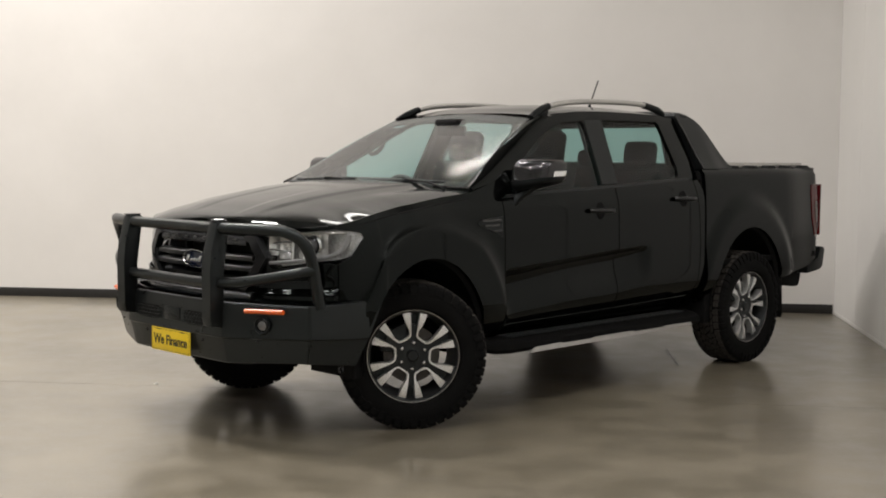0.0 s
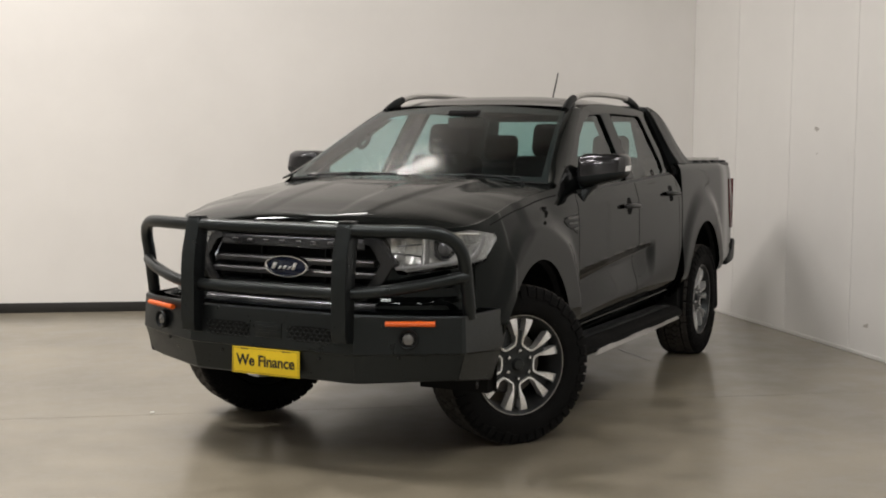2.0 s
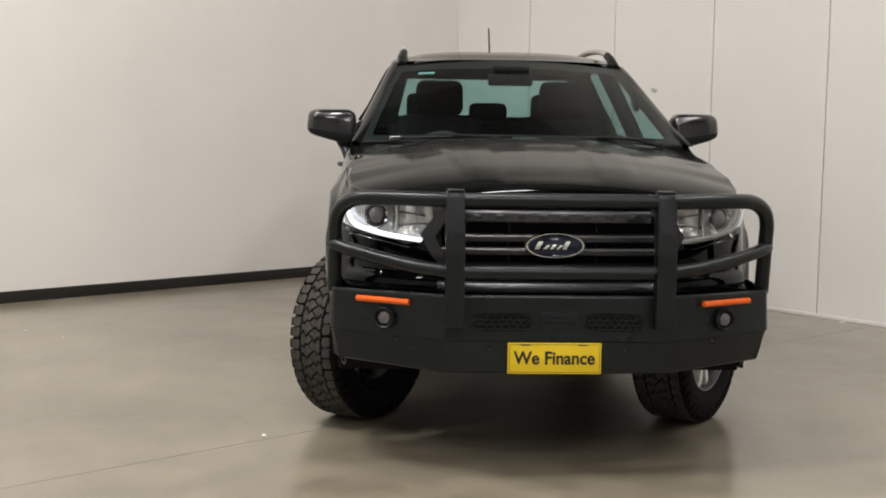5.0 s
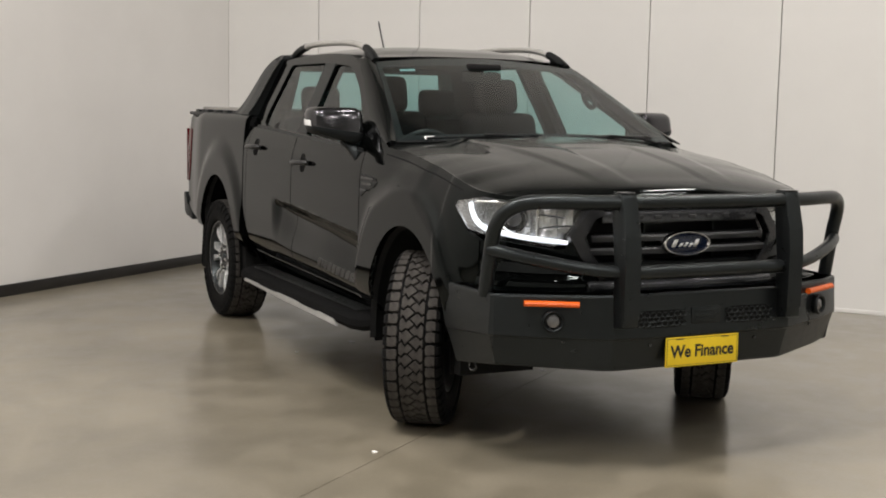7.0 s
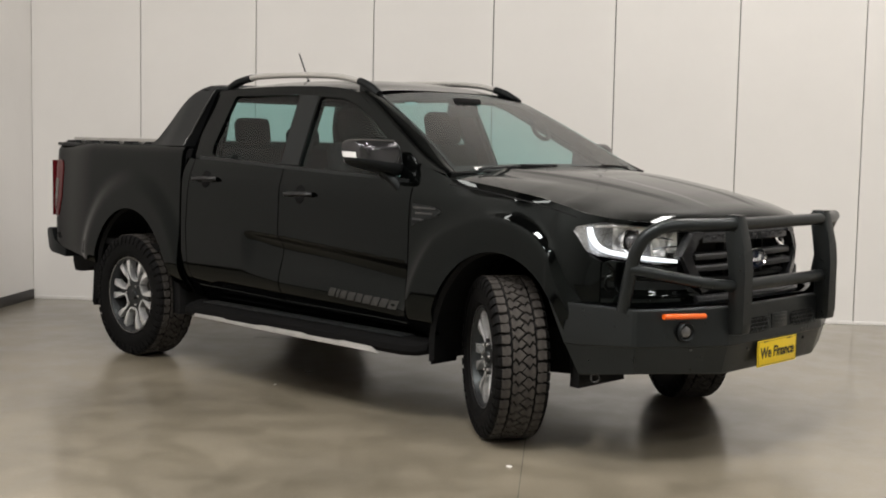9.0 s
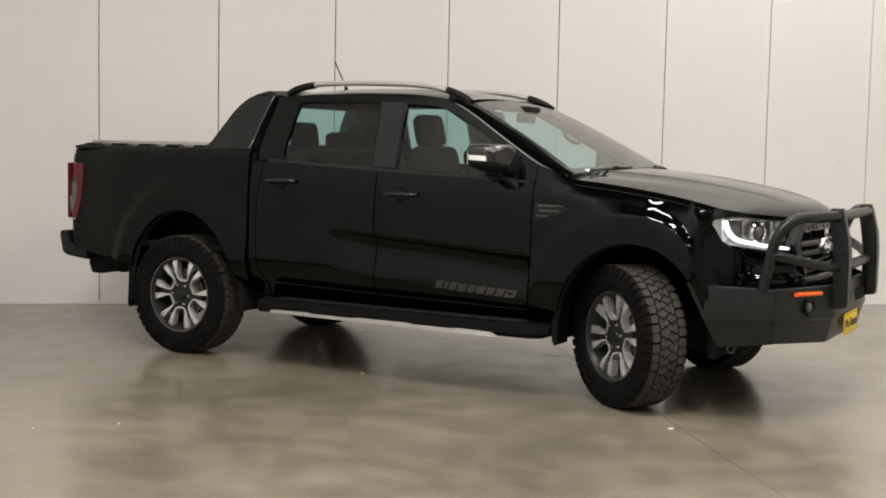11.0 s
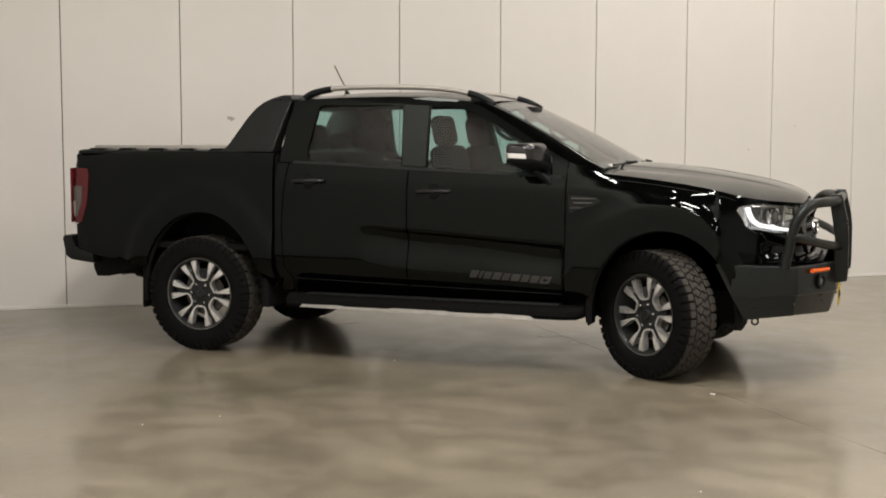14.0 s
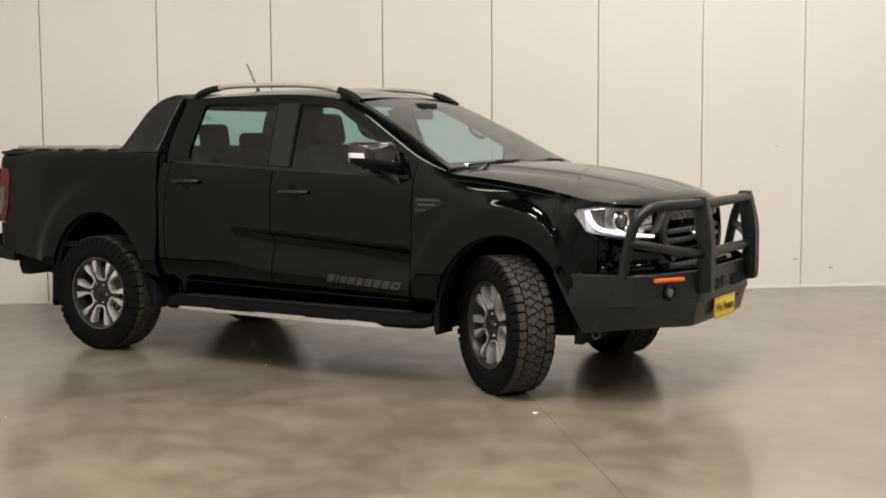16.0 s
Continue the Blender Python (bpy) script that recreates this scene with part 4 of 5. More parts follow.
# ---------------------------------------------------------------- bull bar
PLAN = [Vector(p) for p in ((0.365, 0.924, 0), (0.56, 0.923, 0), (0.828, 0.903, 0), (0.842, 0.893, 0), (0.925, 0.752, 0), (1.026, 0.485, 0), (1.040, 0.448, 0), (1.047, 0.40, 0), (1.047, 0.2, 0), (1.047, 0.0, 0))]
PLAN = PLAN + [Vector((p.x, -p.y, 0)) for p in PLAN[-2::-1]]
bm = bmesh.new()
rows = []
for i, p in enumerate(PLAN):
    t = (PLAN[min(i + 1, len(PLAN) - 1)] - PLAN[max(i - 1, 0)]).normalized()
    n = Vector((-t.y, t.x, 0))
    n = n if n.dot(Vector((p.x - 0.3, p.y, 0))) > 0 else -n
    f = smooth01((p.x - 0.45) / 0.45)
    lift = 0.024 * smooth01((abs(p.y) - 0.44) / 0.44) - 0.036 * smooth01((0.82 - p.x) / 0.3)  # the foot rises towards the corners
    sec = [(-0.11, 0.725), (-0.085, 0.737), (-0.010, 0.737), (-0.003, 0.734), (0.0, 0.727), (0.004, 0.640), (0.008, 0.560), (0.007, 0.555), (0.0, 0.549), (-0.014, 0.500), (-0.032, 0.424), (-0.040, 0.416), (-0.12, 0.412)]
    row = []
    for d, z in sec:
        back = 0.55 * (0.737 - z) if i in (0, len(PLAN) - 1) else 0.0  # the ends follow the wheel opening
        row.append(bm.verts.new(Vector((p.x + back, p.y, 0)) + n * (d * (0.5 + 0.5 * f)) + Vector((0, 0, z + lift * (0.737 - z) / 0.325))))
    rows.append(row)
for a, b in zip(rows, rows[1:]):
    for k in range(len(sec) - 1):
        bm.faces.new((a[k], a[k + 1], b[k + 1], b[k]))
geom = bmesh.ops.extrude_face_region(bm, geom=list(bm.faces))
for v in [g for g in geom["geom"] if isinstance(g, bmesh.types.BMVert)]:
    v.co.x -= 0.004
    v.co.y *= 0.994
bull = part("bull_bar", bm, POWDER, truck, "black powder-coated steel bull bar", smooth=11)
for s in (1, -1):
    post = [(1.030, 0.600), (1.113, 0.612), (1.117, 0.66), (1.117, 0.90), (1.108, 0.99), (1.076, 1.130), (1.066, 1.150), (1.010, 1.150), (0.992, 1.135), (1.020, 0.98), (1.034, 0.88)]
    part("upright", prism_bm(post, 0.074, 1, s * 0.415 - 0.037, 0.008), POWDER, bull, smooth=25)
    part("upright_cap", box_bm((1.004, s * 0.415 - 0.034, 1.149), (1.072, s * 0.415 + 0.034, 1.154), 0.002), SMOKE, bull)
    hoop = spline([Vector((x, s * y, z)) for x, y, z in ((1.050, 0.42, 1.112), (1.012, 0.56, 1.112), (0.955, 0.72, 1.112), (0.910, 0.805, 1.104), (0.868, 0.862, 1.070), (0.835, 0.888, 1.015), (0.808, 0.894, 0.93), (0.768, 0.897, 0.72))], 6)
    part("outer_hoop", tube_bm(hoop, 0.030, 16), POWDER, bull)
    mid = spline([Vector((x, s * y, z)) for x, y, z in ((1.060, 0.42, 0.829), (1.01, 0.58, 0.846), (0.92, 0.76, 0.880), (0.845, 0.868, 0.905), (0.805, 0.902, 0.914))], 6)
    part("side_bar", tube_bm(mid, 0.027, 14), POWDER, bull)
    # indicator
    a, b = Vector((0.922, s * 0.800, 0.705)), Vector((1.004, s * 0.592, 0.700))
    part("indicator", tube_bm([a.lerp(b, k / 8) for k in range(9)], 0.0145, 10, flat=0.85), AMBER, bull, "orange indicator lens")
    # fog lamp
    fog = part("fog_lamp", lathe_bm([(0.028, -0.02), (0.043, -0.02), (0.046, 0.004), (0.040, 0.012), (0.033, 0.006), (0.030, -0.015)], 28), PLASTIC, bull, "round fog lamp in a black ring")
    fog.matrix_basis = pose(0.968, s * 0.690, 0.632, 0, 0, -90 + s * 21)
    part("lens", lathe_bm([(0.031, -0.004), (0.024, 0.004), (0.010, 0.008), (0.0001, 0.009)], 20), FOGGLASS, fog, "clear fog lamp lens")
    # mesh slot: a dark plate on the face gives the shade of the opening
    ys = [s * 0.224 + sg * 0.114 for sg in (-1, 1)]
    slot = []
    r = 0.036
    for cx, a0 in ((s * 0.224 + 0.078, -90), (s * 0.224 - 0.078, 90)):
        slot += [(cx + r * math.cos(radians(a0 + k * 22.5)), 0.630 + r * math.sin(radians(a0 + k * 22.5))) for k in range(9)]
    grill = part("mesh_slot", prism_bm(slot, 0.006, 0, 1.0485), UNDER, bull, "dark plate for the shaded opening behind the honeycomb mesh", smooth=0)
    bm = bmesh.new()
    for i in range(-6, 7):
        for j in range(-2, 3):
            cy, cz = s * 0.224 + (i + 0.5 * (j % 2)) * 0.030, 0.630 + j * 0.019
            if not inside(slot, cy, cz):
                continue
            for k in range(6):
                a0, a1 = radians(60 * k), radians(60 * k + 60)
                p = [Vector((1.0570, cy + 0.0175 * math.cos(a), cz + 0.0115 * math.sin(a))) for a in (a0, a1)]
                tube_bm(p, 0.0027, 5, bm)
    part("mesh", bm, POWDER, grill, smooth=0, normals=False)
    # bolts and small scuffs
    for x, y, z in ((1.043, 0.27, 0.522), (0.965, 0.64, 0.545)):
        bolt = part("bolt", lathe_bm([(0.0001, 0.006), (0.006, 0.005), (0.008, 0.0), (0.008, -0.01)], 10), SMOKE, bull)
        bolt.matrix_basis = pose(x, s * y, z, 0, 0, -90)
for name, z, x in (("top_bar", 1.112, 1.050), ("lower_bar", 0.829, 1.062)):
    part(name, tube_bm([Vector((x, y, z)) for y in np.linspace(-0.40, 0.40, 5)], 0.029, 16), POWDER, bull)
part("centre_step", box_bm((1.046, -0.075, 0.600), (1.056, 0.075, 0.672), 0.004), POWDER, bull, "raised badge-less centre pad")
for k in range(3):
    part("pad_rib", box_bm((1.055, -0.055, 0.618 + 0.017 * k), (1.059, 0.055, 0.624 + 0.017 * k), 0.001), POWDER, bull)
plate = part("number_plate", box_bm((1.052, -0.196, 0.4235), (1.058, 0.178, 0.549), 0.0025), YELLOW, bull, "yellow dealer plate with black lettering")
plate.matrix_basis = pose(0, -0.004, 0)
for lo, hi in (((-0.190, 0.4295), (0.172, 0.4315)), ((-0.190, 0.5415), (0.172, 0.5435)), ((-0.190, 0.4295), (-0.188, 0.5435)), ((0.170, 0.4295), (0.172, 0.5435))):
    part("plate_border", box_bm((1.0575, lo[0], lo[1]), (1.0590, hi[0], hi[1])), PLATELINE, plate, smooth=0)
written("We Finance", 0.072, INK, plate, "plate_lettering", pose(1.0586, -0.009, 0.4855, 90, 0, 90) @ Matrix.Diagonal((0.93, 1.0, 1.0, 1)), "black words on the yellow plate")
for y in (-0.125, 0.105):
    part("plate_screw", box_bm((1.0575, y - 0.02, 0.5385), (1.0605, y + 0.02, 0.5435), 0.001), INK, plate)


# tow eyes under the outer ends of the plate
for s in (1, -1):
    eye = part("tow_eye", tube_bm([Vector((0.020 * math.cos(a), 0, 0.020 * math.sin(a))) for a in np.linspace(0, 2 * math.pi, 19)], 0.006, 8, caps=False), SMOKE, bull, "small steel tow eye")
    eye.matrix_basis = pose(0.600, s * 0.860, 0.392, 0, 0, 20)
    part("eye_shackle", box_bm((-0.03, -0.006, 0.018), (0.03, 0.006, 0.05), 0.002), POWDER, eye)
# ---------------------------------------------------------------- wheels
TYRE_R = 0.404
random.seed(4)
block_meshes = []
AROUND, REPEAT = 48, 4  # pitches round the tyre; the pattern repeats every four
PITCH = 2 * math.pi * 0.400 / AROUND
SPAN = PITCH * REPEAT


def inset(poly, d):
    """A polygon drawn in by d on every side."""
    out, n = [], len(poly)
    turn = sum(x0 * y1 - x1 * y0 for (x0, y0), (x1, y1) in zip(poly, poly[1:] + poly[:1]))
    q = d if turn > 0 else -d
    for k in range(n):
        (ax, ay), (bx, by), (cx, cy) = poly[k - 1], poly[k], poly[(k + 1) % n]
        l1, l2 = math.hypot(bx - ax, by - ay), math.hypot(cx - bx, cy - by)
        n1, n2 = (-(by - ay) / l1, (bx - ax) / l1), (-(cy - by) / l2, (cx - bx) / l2)
        m = 1 + n1[0] * n2[0] + n1[1] * n2[1]
        out.append((bx + q * (n1[0] + n2[0]) / m, by + q * (n1[1] + n2[1]) / m))
    return out


# the middle of the tread: two columns of blocks that bite into each other along jagged grooves
cells = []
for col in (-1, 1):
    cuts = []
    for k in range(REPEAT):
        big = 1.0 if k % 2 else -0.7
        u = (k + (0.5 if col > 0 else 0.0)) * PITCH + random.uniform(-0.003, 0.003)
        cuts.append([(u - 0.005 * big, 0.0580), (u + 0.013 * big, 0.0420), (u - 0.011 * big, 0.0260), (u + 0.003, -0.0110 + random.uniform(-0.004, 0.004) + 0.004)])
    for k in range(REPEAT):
        one = cuts[k]
        two = [(u + (SPAN if k == REPEAT - 1 else 0.0), w) for u, w in cuts[(k + 1) % REPEAT]]
        mid = ((one[-1][0] + two[-1][0]) / 2, 0.0)
        bite = (mid[0], -0.0150)
        poly = [(u, col * w) for u, w in one[:-1] + [(one[-1][0], 0.0135), bite, (two[-1][0], 0.0135)] + two[-2::-1]]
        poly = inset(poly, 0.0044)
        cu, cw = sum(p[0] for p in poly) / len(poly), sum(p[1] for p in poly) / len(poly)
        cells.append((cu, cw, [(x - cu, y - cw) for x, y in poly]))
EDGE_BLOCK = [(-0.0195, -0.0175), (-0.0235, 0.002), (-0.0195, 0.0225), (0.0205, 0.0225), (0.0180, 0.010), (0.0230, 0.001), (0.0215, -0.0175), (0.002, -0.0215)]
for shape in [c[2] for c in cells] + [EDGE_BLOCK]:
    me = bpy.data.meshes.new("tread_block")
    bm = bmesh.new()
    low = [bm.verts.new((u, w, -0.006)) for u, w in shape]
    mid = [bm.verts.new((u, w, 0.0085)) for u, w in shape]
    top = [bm.verts.new((u * 0.93, w * 0.94, 0.0105)) for u, w in shape]
    n = len(shape)
    for a, b in ((low, mid), (mid, top)):
        for i in range(n):
            bm.faces.new((a[i], a[(i + 1) % n], b[(i + 1) % n], b[i]))
    bm.faces.new(top)
    bmesh.ops.recalc_face_normals(bm, faces=bm.faces)
    bm.to_mesh(me)
    bm.free()
    block_meshes.append(me)
lug_meshes = []
for long in (0.040, 0.030):
    me = bpy.data.meshes.new("shoulder_lug")
    # from the edge of the tread down over the shoulder
    bm = bmesh.new()
    sec = [(0.106, 0.402), (0.122, 0.397), (0.132, 0.380), (0.1352, 0.380 - long), (0.127, 0.378 - long), (0.114, 0.385)]
    a, b = ([bm.verts.new((u * (0.75 if i in (3, 4) else 1.0), y, r)) for i, (y, r) in enumerate(sec)] for u in (-0.018, 0.018))
    n = len(sec)
    for i in range(n):
        bm.faces.new((a[i], a[(i + 1) % n], b[(i + 1) % n], b[i]))
    bm.faces.new(a)
    bm.faces.new(b[::-1])
    bmesh.ops.recalc_face_normals(bm, faces=bm.faces)
    bm.to_mesh(me)
    bm.free()
    lug_meshes.append(me)


def spoke_bm():
    """A horseshoe-shaped machined face round one opening of the wheel, towards +Y, its opening along +Z."""
    bm = bmesh.new()
    outer = [(0.0975, 0.2240), (0.0830, 0.1890), (0.0660, 0.1500), (0.0560, 0.1290), (0.0460, 0.1075), (0.0320, 0.0925), (0.0, 0.0890)]
    inner = [(0.0, 0.0985), (0.0270, 0.1010), (0.0365, 0.1120), (0.0445, 0.1320), (0.0440, 0.1530), (0.0480, 0.1930), (0.0545, 0.2385)]
    half = spline([Vector((x, 0, z)) for x, z in outer], 3), spline([Vector((x, 0, z)) for x, z in inner[::-1]], 3)
    dish = lambda x, z: 0.094 - 0.012 * (1 - smooth01((math.hypot(x, z) - 0.09) / 0.09)) - 0.006 * smooth01((math.hypot(x, z) - 0.215) / 0.03)
    rows = []
    for o, i in zip(*half):
        rows.append([(o.x, o.z), (i.x, i.z)])
    rows = rows + [[(-o[0], o[1]), (-i[0], i[1])] for o, i in rows[-2::-1]]
    made = []
    for o, i in rows:
        ring = []
        for (x, z), out in ((o, 1), (i, -1)):
            y = dish(x, z)
            ring.append([bm.verts.new((x, y - 0.050, z)), bm.verts.new((x, y - 0.004, z)), bm.verts.new((x * (1 - 0.015 * out), y, z))])
        made.append(ring[0] + ring[1][::-1])
    for a, b in zip(made, made[1:]):
        for k, m in ((0, 1), (1, 0), (2, 0), (3, 0), (4, 1)):
            bm.faces.new((a[k], a[k + 1], b[k + 1], b[k])).material_index = m
    return bm


def build_wheel():
    wheel = part("wheel", lathe_bm([(0.252, 0.104), (0.256, 0.110), (0.251, 0.113), (0.244, 0.109), (0.238, 0.096), (0.232, 0.075), (0.220, 0.03), (0.216, -0.08), (0.252, -0.115)], 64), GUNMETAL, truck, "alloy wheel with machined forked spokes and all-terrain tyre")
    lip = part("rim_lip", lathe_bm([(0.2555, 0.1105), (0.2535, 0.1135), (0.2500, 0.1130), (0.2485, 0.106)], 64), STEPTRIM, wheel, "machined rim edge")
    prof = [(0.250, 0.098), (0.262, 0.118), (0.285, 0.128), (0.315, 0.131), (0.345, 0.128), (0.372, 0.123), (0.388, 0.112), (0.3935, 0.096), (0.3955, 0.05), (0.396, 0.0)]
    prof = prof + [(r, -y) for r, y in prof[-2::-1]]
    part("tyre", lathe_bm(prof, 96), RUBBER, wheel, "black all-terrain tyre")
    for r, y in ((0.272, 0.1235), (0.350, 0.1278)):
        part("sidewall_ring", lathe_bm([(r - 0.003, y - 0.003), (r - 0.001, y + 0.0018), (r + 0.001, y + 0.0018), (r + 0.003, y - 0.003)], 64), RUBBER, wheel)
    sp = spoke_bm()
    bmesh.ops.recalc_face_normals(sp, faces=sp.faces)
    me = bpy.data.meshes.new("spoke")
    sp.to_mesh(me)
    sp.free()
    nut = bpy.data.meshes.new("lug_nut")
    bm = lathe_bm([(0.0001, 0.112), (0.007, 0.111), (0.0105, 0.106), (0.0115, 0.080)], 6)
    bm.to_mesh(nut)
    bm.free()
    web = bpy.data.meshes.new("spoke_web")
    bm = prism_bm([(-0.020, 0.07), (0.020, 0.07), (0.021, 0.13), (0.026, 0.17), (-0.026, 0.17), (-0.021, 0.13)], 0.045, 1, 0.032)
    prism_bm([(-0.024, 0.165), (0.024, 0.165), (0.034, 0.237), (-0.034, 0.237)], 0.035, 1, 0.012, bm=bm)
    bmesh.ops.recalc_face_normals(bm, faces=bm.faces)
    bm.to_mesh(web)
    bm.free()
    for k in range(6):
        mesh_object("spoke_web", web, GUNMETAL, wheel, smooth=25).matrix_basis = pose(0, 0, 0, 0, 60 * k + 30, 0)
        ob = mesh_object("spoke", me, (MACHINED, GUNMETAL), wheel, smooth=25)
        ob.matrix_basis = pose(0, 0, 0, 0, 60 * k, 0)
        ob = mesh_object("lug_nut", nut, CHROME, wheel, smooth=20)
        ob.matrix_basis = pose(0, 0, 0, 0, 60 * k + 30, 0) @ Matrix.Translation((0.0, -0.012, 0.071))
    part("hub", lathe_bm([(0.0001, 0.094), (0.026, 0.093), (0.032, 0.086), (0.034, 0.078), (0.060, 0.075), (0.086, 0.077), (0.094, 0.064), (0.094, 0.02)], 40), GUNMETAL, wheel, "dark grey hub and centre cap")
    part("brake_disc", lathe_bm([(0.080, 0.030), (0.155, 0.030), (0.158, 0.024), (0.158, 0.008), (0.080, 0.008)], 48), STEEL, wheel, "steel brake disc")
    part("caliper", prism_bm([(0.10 * math.cos(a) , 0.10 * math.sin(a)) for a in np.linspace(0.6, 1.9, 8)] + [(0.175 * math.cos(a), 0.175 * math.sin(a)) for a in np.linspace(1.9, 0.6, 8)], 0.05, 1, 0.0, 0.006), GUNMETAL, wheel, "brake caliper")
    for turn in range(AROUND // REPEAT):
        for (u, w, shape), me in zip(cells, block_meshes):
            ob = mesh_object("tread_block", me, TREAD, wheel, smooth=0)
            ob.matrix_basis = pose(0, 0, 0, 0, 360.0 * (turn * SPAN + u) / (AROUND * PITCH), 0) @ pose(0, w, 0.3945)
    for row, y in enumerate((-0.085, 0.085)):
        for k in range(AROUND):
            a = 360.0 / AROUND * (k + (0.0, 0.5)[row] + 0.05 * math.sin(k * 2.3 + 3 * row))
            ob = mesh_object("tread_block", block_meshes[-1], TREAD, wheel, smooth=0)
            ob.matrix_basis = pose(0, 0, 0, 0, a, 0) @ pose(0, y, 0.3945, 0, 0, 0 if row else 180)
    for side in (1, -1):
        for k in range(AROUND):
            a = 360.0 / AROUND * (k + (0.5 if side > 0 else 0.0) + 0.05 * math.sin(k * 2.3 + (3 if side > 0 else 0)))
            ob = mesh_object("shoulder_lug", lug_meshes[k % 2], RUBBER, wheel, smooth=0)
            ob.matrix_basis = pose(0, 0, 0, 0, a, 0) @ Matrix.Diagonal((1, side, 1, 1))
    return wheel


front_left = build_wheel()
front_left.matrix_basis = pose(0.030, 0.776, TYRE_R - 0.002, 0, 0, -35) @ pose(0, 0, 0, 0, 27, 0)
for x, y, rz, spin in ((-0.015, -0.792, 180 - 35, 10), (-3.22, 0.800, 0, 12), (-3.22, -0.800, 180, -5)):
    copy_thing(front_left, pose(x, y, TYRE_R - 0.002, 0, 0, rz) @ pose(0, 0, 0, 0, spin, 0))

# ---------------------------------------------------------------- side fittings
for s in (1, -1):
    # door handles; the shade in their cups is a flat dark disc
    for door_x, z in ((-1.455, 1.150), (-2.360, 1.206)):
        y = abs(body(door_x, z, 1).y)
        cup = part("cup_shade", lathe_bm([(0.0001, 0.0008), (0.053, 0.0010), (0.058, 0.0020), (0.060, -0.004)], 28), UNDER, truck, "flat dark disc for the shade in the handle recess")
        lean = math.degrees(math.atan2(body(door_x, z - 0.045, 1).y - body(door_x, z + 0.045, 1).y, 0.09))
        cup.matrix_basis = pose(door_x, s * (y - 0.0002), z, lean, 0, 0 if s > 0 else 180) @ Matrix.Diagonal((0.72, 1, 0.90, 1))
        bar = spline([Vector((door_x + dx, s * (y + dy), z + dz)) for dx, dy, dz in ((-0.105, 0.006, -0.004), (-0.085, 0.030, -0.001), (0.0, 0.040, 0.003), (0.085, 0.032, 0.004), (0.108, 0.008, 0.004))], 6)
        part("door_handle", tube_bm(bar, 0.0185, 12, flat=0.75), HANDLE, truck, "dark grey door handle")
    # wing vent
    vent = [(-0.553, 1.142), (-0.385, 1.130), (-0.345, 1.108), (-0.385, 1.082), (-0.480, 1.060), (-0.548, 1.028)]
    base = panel_part("wing_vent", vent, lambda u, w, q: body(u, w, q) + Vector((0, q * 0.004, 0)), s, SATIN, 0.02, turn=0.006, label="black side vent behind the front wheel")
    for k, (x0, x1, z) in enumerate(((-0.535, -0.385, 1.123), (-0.520, -0.405, 1.095), (-0.540, -0.470, 1.064))):
        blade = [(x0, z - 0.006), (x1, z - 0.005), (x1 + 0.014, z), (x1, z + 0.005), (x0, z + 0.006)]
        panel_part("vent_blade", blade, lambda u, w, q: body(u, w, q) + Vector((0, q * 0.011, 0)), s, (EDGE, EDGE, SMOKE)[k], 0.02, turn=0.006, parent=base)
    # grey lettering strip on the foot of the door, drawn as plain slanted bars
    x0 = -1.212
    for k, wide in enumerate((0.052, 0.022, 0.048, 0.056, 0.046, 0.058, 0.050, 0.054, 0.066) if s < 0 else ()):
        z0 = 0.598 - 0.003 * k
        bar = [(x0, z0), (x0 + wide, z0), (x0 + wide + 0.020, z0 + 0.046), (x0 + 0.020, z0 + 0.046)]
        panel_part("decal_bar", bar, lambda u, w, q: body(u, w, q) + Vector((0, q * 0.0015, 0)), s, DECAL, 0.03, turn=0.001, label="grey printed decal bar" if k == 0 else "")
        x0 += wide + 0.010
    # mirror

    def shell_point(ex, ey, z, grow):
        """On the mirror housing: ex forwards, ey outwards; the underside climbs towards the tip."""
        h = (z - 1.362) / 0.108
        k = max(0.05, 1 - abs(h) ** 4.5) ** 0.45 + grow
        lift = 0.050 * (0.5 + 0.5 * ey) * max(0.0, (1.455 - z) / 0.187)
        return (-0.815 + 0.092 * k * ex + 0.045 * (0.3 - 0.7 * ey) - 0.02 * h, s * (0.976 + 0.131 * k * ey), z + lift + 0.012)

    def shell(z0, z1, grow=0.0, n=24):
        bm = bmesh.new()
        rows = []
        for j in range(13):
            z = z0 + (z1 - z0) * j / 12
            row = []
            for i in range(n):
                a = 2 * math.pi * i / n
                cx, cy = math.cos(a), math.sin(a)
                ex, ey = math.copysign(abs(cx) ** 0.55, cx), math.copysign(abs(cy) ** (0.45 if cy > 0 else 0.25), cy)
                row.append(bm.verts.new(shell_point(ex, ey, z, grow)))
            rows.append(row)
        for a, b in zip(rows, rows[1:]):
            for i in range(n):
                bm.faces.new((a[i], a[(i + 1) % n], b[(i + 1) % n], b[i]))
        bm.faces.new(rows[0][::-1])
        bm.faces.new(rows[-1])
        return bm

    mirror = part("door_mirror", shell(1.268, 1.324, 0.015), PLASTIC, truck, "black door mirror with dark chrome cap and white indicator", smooth=60)
    part("mirror_cap", shell(1.325, 1.455), CAP, mirror, "dark chrome mirror cap", smooth=60)
    bm = bmesh.new()
    rows = []
    for j in range(5):
        z = 1.330 + 0.040 * j / 4
        row = []
        for i in range(10):
            a = radians(72 + 82 * i / 9)
            cx, cy = math.cos(a), math.sin(a)
            row.append(bm.verts.new(shell_point(math.copysign(abs(cx) ** 0.55, cx), abs(cy) ** 0.45, z + 0.012 * (i / 9 - 0.5), 0.02)))
        rows.append(row)
